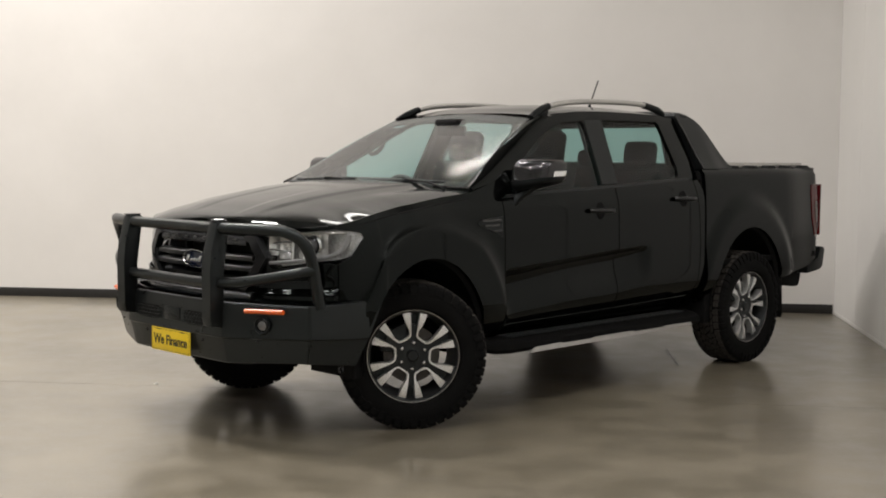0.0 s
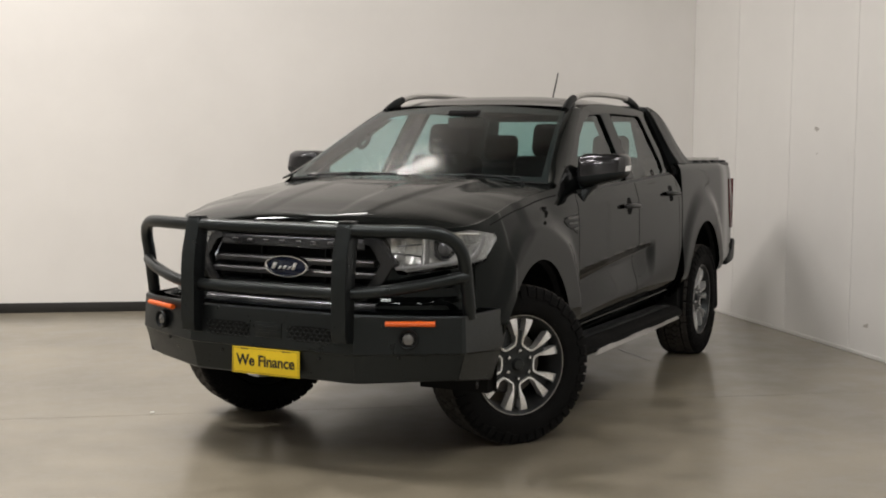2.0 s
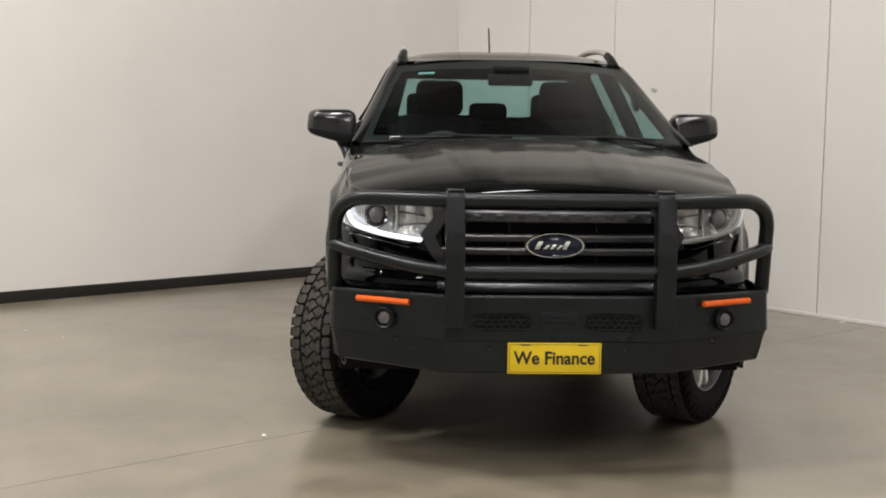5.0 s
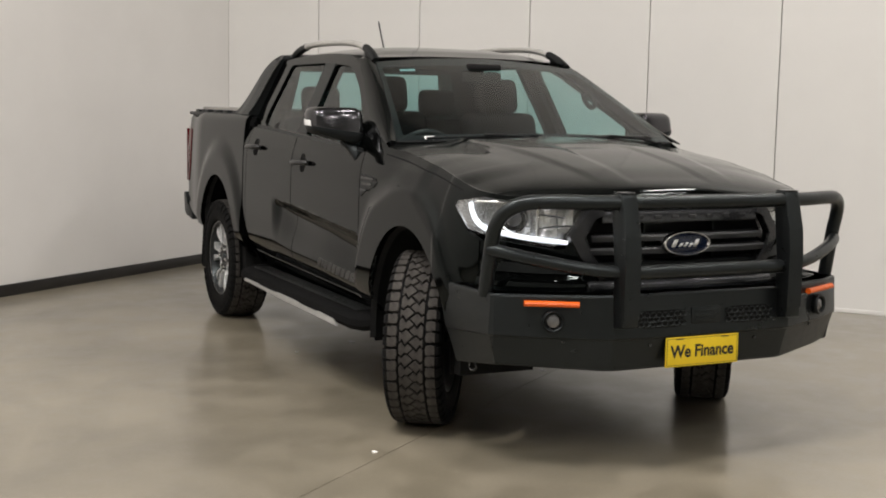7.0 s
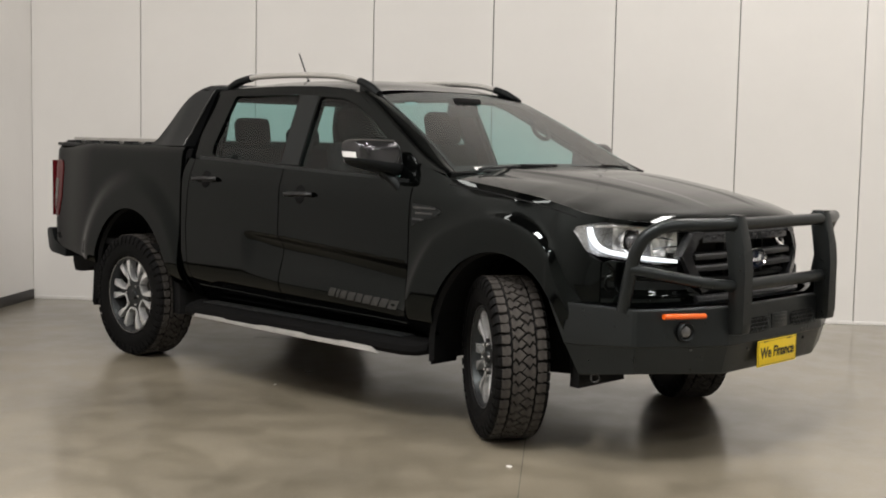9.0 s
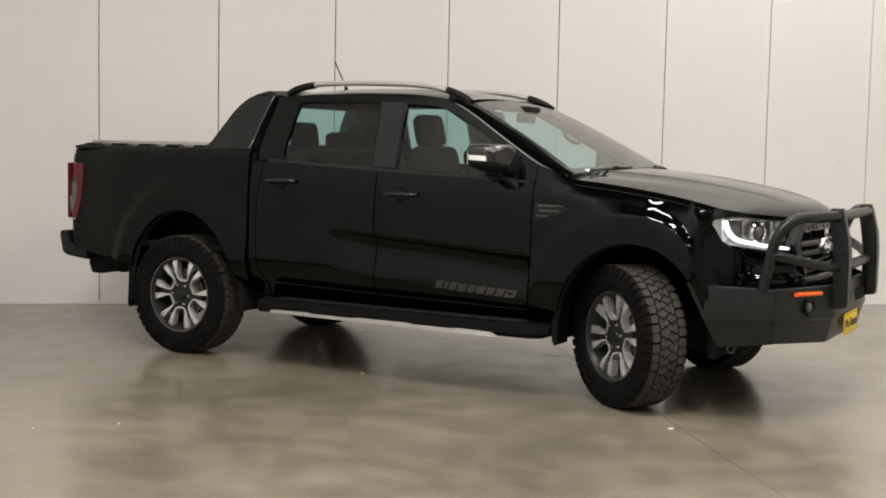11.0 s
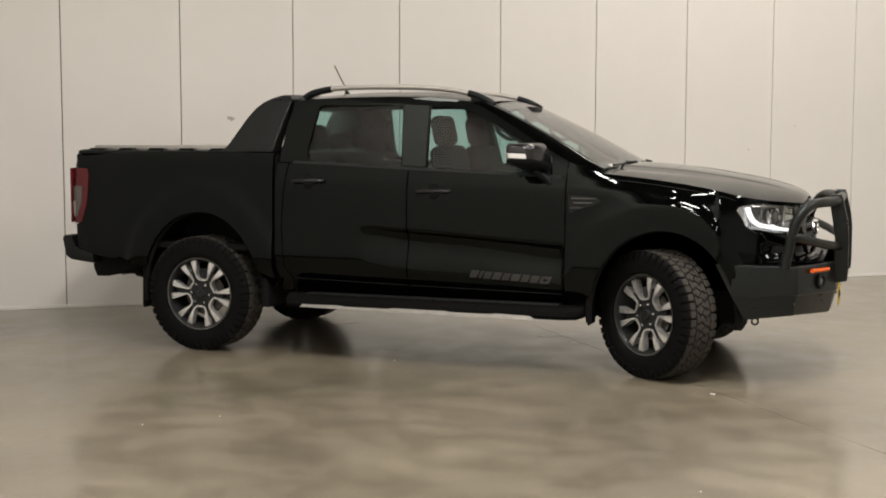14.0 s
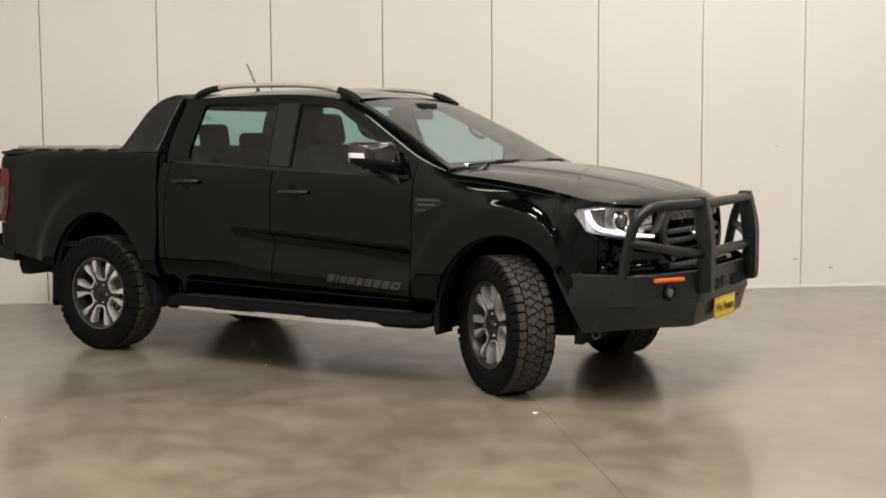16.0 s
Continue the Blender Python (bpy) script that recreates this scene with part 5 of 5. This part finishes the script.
    for a, b in zip(rows, rows[1:]):
        for i in range(9):
            bm.faces.new((a[i], a[i + 1], b[i + 1], b[i]))
    part("mirror_indicator", bm, WHITELENS, mirror, "white indicator lens", smooth=60)
    arm = spline([Vector((-0.780, s * 0.908, 1.300)), Vector((-0.738, s * 0.893, 1.268)), Vector((-0.703, s * 0.884, 1.236)), Vector((-0.682, s * 0.878, 1.205))], 5)
    part("mirror_arm", tube_bm(arm, [0.046 - 0.0011 * i for i in range(len(arm))], 14, flat=0.75), PLASTIC, mirror)
    part("mirror_glass", prism_bm([(s * 0.885, 1.310), (s * 1.06, 1.345), (s * 1.065, 1.44), (s * 0.90, 1.445)], 0.004, 0, -0.925), CHROME, mirror, "mirror glass")

    # running board
    sec = [(0.680, 0.400), (0.700, 0.428), (0.860, 0.438), (0.935, 0.425), (0.965, 0.405), (0.972, 0.375), (0.955, 0.352), (0.880, 0.352), (0.800, 0.370)]
    xs = [-2.53, -2.50, -2.3, -1.6, -0.9, -0.58, -0.50, -0.455]
    bm = bmesh.new()
    rows = []
    for i, x in enumerate(xs):
        k = 1.0 if 1 <= i <= 5 else (0.86 if i in (0, 6) else 0.72)
        rows.append([bm.verts.new((x, s * (0.68 + (y - 0.68) * k), z + (0.012 if k < 0.8 else 0.0))) for y, z in sec])
    for a, b in zip(rows, rows[1:]):
        for k in range(len(sec)):
            bm.faces.new((a[k], a[(k + 1) % len(sec)], b[(k + 1) % len(sec)], b[k]))
    bm.faces.new(rows[0])
    bm.faces.new(rows[-1][::-1])
    step = part("running_board", bm, STEPMAT, truck, "black side step with silver edge")
    for k in range(5):
        part("tread_rib", box_bm((-2.40, s * (0.815 + 0.022 * k) - 0.005, 0.4345), (-0.62, s * (0.815 + 0.022 * k) + 0.005, 0.4415), 0.002), POWDER, step)
    edge = prism_bm([(-2.405, 0.354), (-2.385, 0.374), (-2.10, 0.377), (-2.07, 0.369), (-1.76, 0.369), (-1.73, 0.377), (-1.35, 0.377), (-1.32, 0.369), (-1.05, 0.369), (-1.02, 0.377), (-0.79, 0.372), (-0.728, 0.342), (-1.6, 0.347)], 0.012, 1, s * 0.966 - (0 if s > 0 else 0.012), 0.003)
    part("step_trim", edge, SILVER, step, "brushed silver trim along the step")
    for x in (-2.1, -1.5, -0.85):
        part("step_bracket", box_bm((x - 0.03, min(s * 0.45, s * 0.8), 0.385), (x + 0.03, max(s * 0.45, s * 0.8), 0.415), 0.004), UNDER, step)

    # mud flaps
    for x, w, z0 in ((-3.675, 0.012, 0.285), (-0.430, 0.010, 0.315)):
        q = 0.0 if x < -1 else 0.03
        flap = [(s * (0.66 + q), 0.62), (s * (0.91 - q), 0.62), (s * (0.925 - q), z0 + 0.03), (s * (0.915 - q), z0), (s * (0.67 + q), z0)]
        part("mud_flap", prism_bm(flap, w, 0, x, 0.003), RUBBER, truck, "black rubber mud flap")

    # closing panel behind the front wheel
    part("arch_closing", box_bm((-0.60, min(s * 0.50, s * 0.79), 0.40), (-0.44, max(s * 0.50, s * 0.79), 0.60), 0.01), UNDER, truck)
    # wheel housings
    for (cx, cz, rx, rz), inner in ((FRONT_ARCH, 0.52), (REAR_ARCH, 0.55)):
        bm = bmesh.new()
        rows = []
        for y, g in ((0.915, 0.004), (0.89, -0.012), (0.88, 0.03), (inner, 0.03)):
            rows.append([bm.verts.new((cx + (rx + g) * math.cos(a), s * y, cz + (rz + g) * math.sin(a))) for a in np.linspace(-0.12, math.pi + 0.12, 40)])
        for a, b in zip(rows, rows[1:]):
            for k in range(39):
                bm.faces.new((a[k], a[k + 1], b[k + 1], b[k]))
        c = bm.verts.new((cx, s * inner, cz - 0.1))
        for k in range(39):
            bm.faces.new((rows[-1][k], rows[-1][k + 1], c))
        part("wheel_housing", bm, UNDER, truck, "black plastic wheel housing")

    # tail light
    def tail(u, w, q):
        return bed(u, w, q) + Vector((0, q * 0.006, 0))

    shape = [(-4.295, 1.282), (-4.155, 1.276), (-4.144, 1.22), (-4.161, 1.02), (-4.208, 0.884), (-4.275, 0.872), (-4.290, 1.05)]
    light = panel_part("tail_light", shape, tail, s, RED, 0.025, turn=0.05, label="red tail light with a smoked middle")
    mid = [(-4.297, 1.148), (-4.200, 1.148), (-4.206, 1.03), (-4.245, 0.925), (-4.283, 0.918)]
    panel_part("smoked_band", mid, lambda u, w, q: tail(u, w, q) + Vector((0, q * 0.003, 0)), s, SMOKED, 0.03, turn=0.004, parent=light, label="smoked clear section")
    clear = [(-4.298, 1.035), (-4.268, 1.040), (-4.264, 0.960), (-4.278, 0.925), (-4.288, 0.922)]
    panel_part("reversing_lens", clear, lambda u, w, q: tail(u, w, q) + Vector((0, q * 0.005, 0)), s, REVERSE, 0.03, turn=0.003, parent=light, label="clear reversing lens")
    back = prism_bm([(s * 0.80, 0.88), (s * 0.872, 0.88), (s * 0.872, 1.278), (s * 0.82, 1.278)], 0.012, 0, -4.308, 0.004)
    part("rear_lens", back, RED, light)

    # sports bar side sail
    sail = [(-3.060, 1.405), (-3.022, 1.445), (-2.972, 1.545), (-2.912, 1.645), (-2.865, 1.703), (-2.810, 1.749), (-2.745, 1.780), (-2.680, 1.796), (-2.620, 1.790), (-2.604, 1.770), (-2.618, 1.690), (-2.636, 1.600), (-2.650, 1.500), (-2.655, 1.405)]
    SAIL_Y = through_points([(1.40, 0.880), (1.45, 0.842), (1.55, 0.785), (1.65, 0.735), (1.73, 0.690), (1.78, 0.655), (1.80, 0.635)])
    bm = sheet_bm(sail, lambda u, w: Vector((u, s * (SAIL_Y(w) - 0.02 * smooth01((-2.8 - u) / 0.2)), w)), 0.025, rim=Vector((0, -s * 0.12, 0)))
    part("sail_panel", bm, SATIN, truck, "satin black sports bar side panel", smooth=40)
    lead = spline([Vector((x, s * (SAIL_Y(z) + 0.003), z)) for x, z in ((-2.652, 1.410), (-2.646, 1.500), (-2.632, 1.600), (-2.614, 1.690), (-2.602, 1.760))], 4)
    part("sail_trim", tube_bm(lead, 0.0055, 8), EDGE, truck, "thin bright edge of the sports bar")

    # roof rail
    line = spline([Vector((x, s * y, z)) for x, y, z in ((-1.33, 0.590, 1.799), (-1.45, 0.588, 1.823), (-1.65, 0.586, 1.840), (-1.95, 0.585, 1.848), (-2.20, 0.586, 1.847), (-2.335, 0.588, 1.838))], 6)
    rail = part("roof_rail", tube_bm(line, 0.0215, 12, flat=0.85), RAILSILVER, truck, "silver roof rail with black feet")
    for pts in (((-1.325, 0.590, 1.799), (-1.26, 0.594, 1.778), (-1.20, 0.599, 1.750), (-1.145, 0.606, 1.716)), ((-2.33, 0.588, 1.837), (-2.42, 0.592, 1.822), (-2.49, 0.598, 1.800), (-2.53, 0.604, 1.772))):
        foot = spline([Vector((x, s * y, z)) for x, y, z in pts], 5)
        n = len(foot)
        bm = tube_bm(foot, [0.0230 + 0.004 * (i / n) for i in range(n)], 12)
        part("rail_foot", bm, PLASTIC, rail, "black rail foot")
        # web of the foot down to the roof
        x0, x1 = sorted((pts[0][0], pts[-1][0]))
        part("rail_web", box_bm((x0 + 0.02, s * 0.598 - 0.014, 1.725), (x1 - 0.06, s * 0.598 + 0.014, 1.775), 0.006), PLASTIC, rail)

# aerial
aerial = part("aerial", tube_bm([Vector((-2.472, 0, 1.812)), Vector((-2.478, 0, 1.835)), Vector((-2.482, 0, 1.860))], [0.028, 0.018, 0.008], 14), PLASTIC, truck, "short black roof aerial")
part("whip", tube_bm([Vector((-2.482, 0, 1.858)), Vector((-2.53, 0, 1.945)), Vector((-2.577, 0, 2.036))], [0.0055, 0.005, 0.0045], 8), PLASTIC, aerial)

# wipers
for y0, y1 in ((-0.66, -0.06), (0.06, 0.66)):
    f = lambda y, w, up: windscreen(y / 0.80, w) + Vector((0.01, 0, up))
    blade = [f(y, -0.005 + 0.020 * (k / 9), 0.012) for k, y in enumerate(np.linspace(y0, y1, 10))]
    wiper = part("wiper", tube_bm(blade, 0.007, 6), PLASTIC, truck, "black windscreen wiper")
    arm = [f(y1 + 0.02, -0.03, 0.000), f(y1 - 0.10, -0.015, 0.022), f((y0 + y1) / 2, 0.005, 0.020)]
    part("arm", tube_bm(arm, 0.0075, 8), PLASTIC, wiper)
    part("pivot", lathe_bm([(0.0001, 0.018), (0.012, 0.014), (0.015, -0.02)], 14), PLASTIC, wiper).matrix_basis = Matrix.Translation(arm[0]) @ pose(0, 0, 0, 90, 0, 0)

# ---------------------------------------------------------------- tray
deck = part("tray_rim", box_bm((-4.262, -0.80, 1.375), (-4.20, 0.80, 1.414), 0.012), PLASTIC, truck, "black plastic rim of the tray")
for s in (1, -1):
    part("rim_side", box_bm((-4.235, min(s * 0.70, s * 0.868), 1.385), (-2.66, max(s * 0.70, s * 0.845), 1.408), 0.008), PLASTIC, deck)
    # raised ribs along the rim
    for k in range(5):
        x = -4.10 + 0.25 * k
        rib = [(x - 0.070, 1.405), (x - 0.050, 1.426), (x + 0.050, 1.426), (x + 0.070, 1.405)]
        part("rim_rib", prism_bm(rib, 0.05, 1, s * 0.815 - 0.025, 0.004), PLASTIC, deck)
cover = part("roller_cover", box_bm((-3.02, -0.75, 1.38), (-2.66, 0.75, 1.440), 0.01), SATIN, truck, "ribbed aluminium roller cover over the tray")
slat = bpy.data.meshes.new("slat")
bm = prism_bm([(-0.0225, 0.0), (-0.0225, 0.008), (-0.018, 0.012), (0.018, 0.012), (0.0225, 0.008), (0.0225, 0.0)], 1.50, 1, -0.75)
bmesh.ops.recalc_face_normals(bm, faces=bm.faces)
# prism lies along y: u is x, w is z
bm.to_mesh(slat)
bm.free()
for k in range(24):
    ob = mesh_object("slat", slat, ALU, cover, smooth=0)
    ob.location = (-4.13 + 0.0465 * k, 0, 1.433)
for s in (1, -1):
    part("side_rail", box_bm((-4.15, min(s * 0.752, s * 0.785), 1.400), (-3.02, max(s * 0.752, s * 0.785), 1.446), 0.004), ALU, cover, "brushed aluminium side rail")
hoop = spline([Vector((-2.70, y, z)) for y, z in ((-0.66, 1.745), (-0.55, 1.772), (0.0, 1.782), (0.55, 1.772), (0.66, 1.745))], 6)
part("sports_bar", tube_bm(hoop, 0.045, 14, flat=0.7), SATIN, truck, "satin black sports bar behind the cab")
part("tailgate", box_bm((-4.302, -0.80, 0.70), (-4.265, 0.80, 1.385), 0.012), PAINT, truck)
part("tailgate_handle", box_bm((-4.312, -0.13, 1.24), (-4.295, 0.13, 1.30), 0.006), SMOKE, truck)
bumper = prism_bm([(-4.370, 0.785), (-4.385, 0.76), (-4.355, 0.63), (-4.310, 0.605), (-4.120, 0.585), (-4.120, 0.66), (-4.280, 0.69), (-4.295, 0.79)], 1.76, 1, -0.88, 0.012)
part("rear_bumper", bumper, SATIN, truck, "dark rear step bumper")
part("tow_bar", prism_bm([(-4.19, 0.640), (-4.19, 0.545), (-4.16, 0.480), (-4.07, 0.480), (-3.80, 0.560), (-3.80, 0.660)], 1.56, 1, -0.78, 0.008), UNDER, truck)

# ---------------------------------------------------------------- underneath
part("floor_pan", box_bm((-2.60, -0.76, 0.46), (-0.45, 0.76, 0.53), 0.01), UNDER, truck)
part("tray_floor", box_bm((-4.22, -0.88, 0.72), (-2.64, 0.88, 0.76)), UNDER, truck)
part("tray_front", prism_bm([(-0.79, 0.50), (0.79, 0.50), (0.88, 0.72), (0.88, 1.385), (-0.88, 1.385), (-0.88, 0.72)], 0.02, 0, -2.66), UNDER, truck)
part("engine_bay", box_bm((-0.50, -0.52, 0.50), (0.66, 0.52, 1.02), 0.03), UNDER, truck)
part("firewall", prism_bm([(-0.76, 0.50), (0.76, 0.50), (0.84, 0.72), (0.84, 1.27), (-0.84, 1.27), (-0.84, 0.72)], 0.05, 0, -0.62), UNDER, truck)
part("nose_block", box_bm((0.50, -0.66, 0.62), (0.70, 0.66, 0.88), 0.05), UNDER, truck)
part("skid_plate", prism_bm([(0.20, 0.385), (0.30, 0.372), (0.72, 0.382), (0.86, 0.425), (0.86, 0.435), (0.20, 0.41)], 0.64, 1, -0.32, 0.008), UNDER, truck)
for s in (1, -1):
    part("chassis_rail", box_bm((-4.10, s * 0.45 - 0.045, 0.47), (0.85, s * 0.45 + 0.045, 0.60), 0.008), UNDER, truck)
    part("leaf_spring", prism_bm([(-3.95, 0.47), (-3.22, 0.34), (-2.50, 0.45), (-2.50, 0.475), (-3.22, 0.375), (-3.95, 0.50)], 0.06, 1, s * 0.56 - 0.03), UNDER, truck)
    part("lower_arm", tube_bm([Vector((0.05, s * 0.36, 0.36)), Vector((0.02, s * 0.66, 0.30))], 0.035, 10), UNDER, truck)
    part("half_shaft", tube_bm([Vector((0.0, s * 0.15, 0.42)), Vector((0.0, s * 0.70, 0.40))], 0.022, 10), UNDER, truck)
    part("shock_absorber", tube_bm([Vector((-3.35, s * 0.60, 0.36)), Vector((-3.15, s * 0.50, 0.72))], 0.032, 10), UNDER, truck)
part("rear_axle", tube_bm([Vector((-3.22, y, 0.40)) for y in (-0.70, -0.2, 0.2, 0.70)], 0.042, 12), UNDER, truck)
part("differential", lathe_bm([(0.0001, 0.13), (0.07, 0.12), (0.13, 0.06), (0.145, 0.0), (0.13, -0.06), (0.07, -0.12), (0.0001, -0.13)], 20), UNDER, truck).matrix_basis = pose(-3.24, 0.0, 0.40)
part("front_differential", lathe_bm([(0.0001, 0.11), (0.07, 0.10), (0.11, 0.04), (0.11, -0.04), (0.07, -0.10), (0.0001, -0.11)], 20), UNDER, truck).matrix_basis = pose(0.0, 0.05, 0.44)
part("prop_shaft", tube_bm([Vector((-3.1, 0, 0.42)), Vector((-1.2, 0, 0.50))], 0.035, 12), UNDER, truck)
part("exhaust", tube_bm(spline([Vector(p) for p in ((-0.6, -0.30, 0.44), (-2.4, -0.32, 0.43), (-3.0, -0.36, 0.56), (-3.5, -0.40, 0.58), (-4.1, -0.55, 0.50))], 6), 0.035, 10), UNDER, truck)
part("fuel_tank", box_bm((-2.45, 0.08, 0.36), (-1.40, 0.40, 0.48), 0.04), UNDER, truck)
part("spare_wheel", lathe_bm([(0.20, -0.09), (0.34, -0.10), (0.375, -0.06), (0.375, 0.06), (0.34, 0.10), (0.20, 0.09), (0.0001, 0.03)], 32), UNDER, truck).matrix_basis = pose(-3.78, 0, 0.60, 90, 0, 0)

# ---------------------------------------------------------------- inside the cab
def cushion(lo, hi, r=0.05):
    return box_bm(lo, hi, r, 3)


def seat_part(name, bm, m, label=""):
    ob = part(name, bm, SEAT, truck, label, smooth=60)
    ob.matrix_basis = m
    return ob


for y in (0.37, -0.37):
    seat = seat_part("front_seat", cushion((-0.26, -0.25, -0.08), (0.26, 0.25, 0.09), 0.06), pose(-1.17, y, 0.80), "dark cloth front seat")
    for name, bm in (("backrest", cushion((-0.07, -0.25, 0.0), (0.07, 0.25, 0.60), 0.06)), ("headrest", cushion((-0.055, -0.140, 0.595), (0.055, 0.140, 0.81), 0.05))):
        ob = part(name, bm, SEAT, seat, smooth=60)
        ob.matrix_basis = pose(-0.26, 0, 0.06, 0, -12, 0)
    for dy in (-0.06, 0.06):
        ob = part("headrest_post", tube_bm([Vector((0, dy, 0.58)), Vector((0, dy, 0.68))], 0.007, 8), STEEL, seat)
        ob.matrix_basis = pose(-0.26, 0, 0.06, 0, -12, 0)
bench = seat_part("rear_bench", cushion((-0.26, -0.68, -0.08), (0.24, 0.68, 0.09), 0.06), pose(-2.15, 0, 0.82), "dark cloth rear bench")
ob = part("backrest", cushion((-0.07, -0.68, 0.0), (0.07, 0.68, 0.52), 0.06), SEAT, bench, smooth=60)
ob.matrix_basis = pose(-0.30, 0, 0.06, 0, -8, 0)
for y, h in ((-0.42, 0.72), (0.0, 0.66), (0.42, 0.72)):
    ob = part("headrest", cushion((-0.05, y - 0.13, 0.54), (0.05, y + 0.13, h), 0.045), SEAT, bench, smooth=60)
    ob.matrix_basis = pose(-0.30, 0, 0.06, 0, -8, 0)
dash = [(-0.60, 1.00), (-0.62, 1.262), (-0.78, 1.272), (-0.93, 1.235), (-0.98, 1.15), (-0.94, 0.98)]
part("dashboard", prism_bm(dash, 1.56, 1, -0.78, 0.03), TRIM, truck, "dark soft-touch dashboard", smooth=60)
part("dash_top", box_bm((-0.66, -0.70, 1.24), (-0.40, 0.70, 1.285), 0.01), TRIM, truck)
part("instrument_hood", prism_bm([(-0.86, 1.20), (-0.80, 1.285), (-0.92, 1.300), (-1.00, 1.26), (-0.99, 1.20)], 0.36, 1, -0.56, 0.02), TRIM, truck)
wheel_rim = [Vector((0, 0.185 * math.cos(a), 0.185 * math.sin(a))) for a in np.linspace(0, 2 * math.pi, 37)]
steering = part("steering_wheel", tube_bm(wheel_rim, 0.016, 10, caps=False), WHEELRIM, truck, "dark steering wheel")
steering.matrix_basis = pose(-1.03, -0.37, 1.175, 0, 24, 0)
part("wheel_boss", box_bm((-0.03, -0.07, -0.06), (0.02, 0.07, 0.05), 0.02), TRIM, steering)
for a in (0, 180, 270):
    part("wheel_arm", tube_bm([Vector((0, 0, 0)), Vector((0, 0.18 * math.cos(radians(a)), 0.18 * math.sin(radians(a))))], 0.014, 8), TRIM, steering)
part("centre_console", box_bm((-1.75, -0.12, 0.60), (-0.85, 0.12, 0.98), 0.03), TRIM, truck)
glass_back = part("inner_mirror", box_bm((-1.075, -0.125, 1.612), (-1.045, 0.125, 1.678), 0.014), TRIM, truck, "black interior mirror")
part("mirror_stalk", tube_bm([Vector((-1.055, 0, 1.66)), Vector((-1.03, 0, 1.71))], 0.012, 8), TRIM, glass_back)
part("sensor_box", box_bm((-1.10, -0.10, 1.685), (-1.00, 0.10, 1.720), 0.012), TRIM, truck)
for s in (1, -1):
    part("inner_door_front", prism_bm([(-0.62, 0.74), (-0.62, 1.250), (-1.63, 1.290), (-1.63, 0.74)], 0.05, 1, s * 0.80 - 0.025), TRIM, truck)
    part("inner_door_rear", prism_bm([(-1.66, 0.78), (-1.66, 1.290), (-2.58, 1.325), (-2.58, 0.78)], 0.05, 1, s * 0.80 - 0.025), TRIM, truck)
    grip = [Vector((-1.03 - 0.062 * math.cos(a) + 0.016 * math.sin(a), s * 0.700, 1.540 + 0.038 * math.cos(a) + 0.030 * math.sin(a))) for a in np.linspace(0, 2 * math.pi, 25)]
    part("grab_handle", tube_bm(grip, 0.014, 10, caps=False), TRIM, truck, "dark grab handle on the windscreen pillar")
    panel_part("belt_pillar", [(-1.70, 1.30), (-1.755, 1.72), (-1.585, 1.72), (-1.535, 1.30)], lambda u, w, q: house(u, w, q) - Vector((0, q * 0.035, 0)), s, TRIM, 0.1, turn=0.03)
    lining = [(x - 0.03, z - 0.02) for x, z in A_PILLAR[2:]] + [(x - 0.075, z - 0.035) for x, z in A_PILLAR[:1:-1]]
    panel_part("pillar_lining", lining, lambda u, w, q: house(u, w, q) - Vector((0, q * 0.03, 0)), s, TRIM, 0.08, turn=0.03)
# small pale tags
part("screen_tag", sheet_bm([(-0.83, 0.004), (-0.765, 0.004), (-0.765, 0.030), (-0.83, 0.030)], lambda t, w: windscreen(t, w) + Vector((0.002, 0, 0.004)), 0.03, rim=Vector((0, 0, -0.003))), WHITELENS, truck, "small white tag at the foot of the windscreen", normals=False)
part("screen_sticker", sheet_bm([(-0.80, 0.84), (-0.66, 0.84), (-0.66, 0.872), (-0.80, 0.872)], lambda t, w: windscreen(t, w) - Vector((0.006, 0, 0.010)), 0.03), TEALTAG, truck, "small teal sticker inside the windscreen", normals=False)
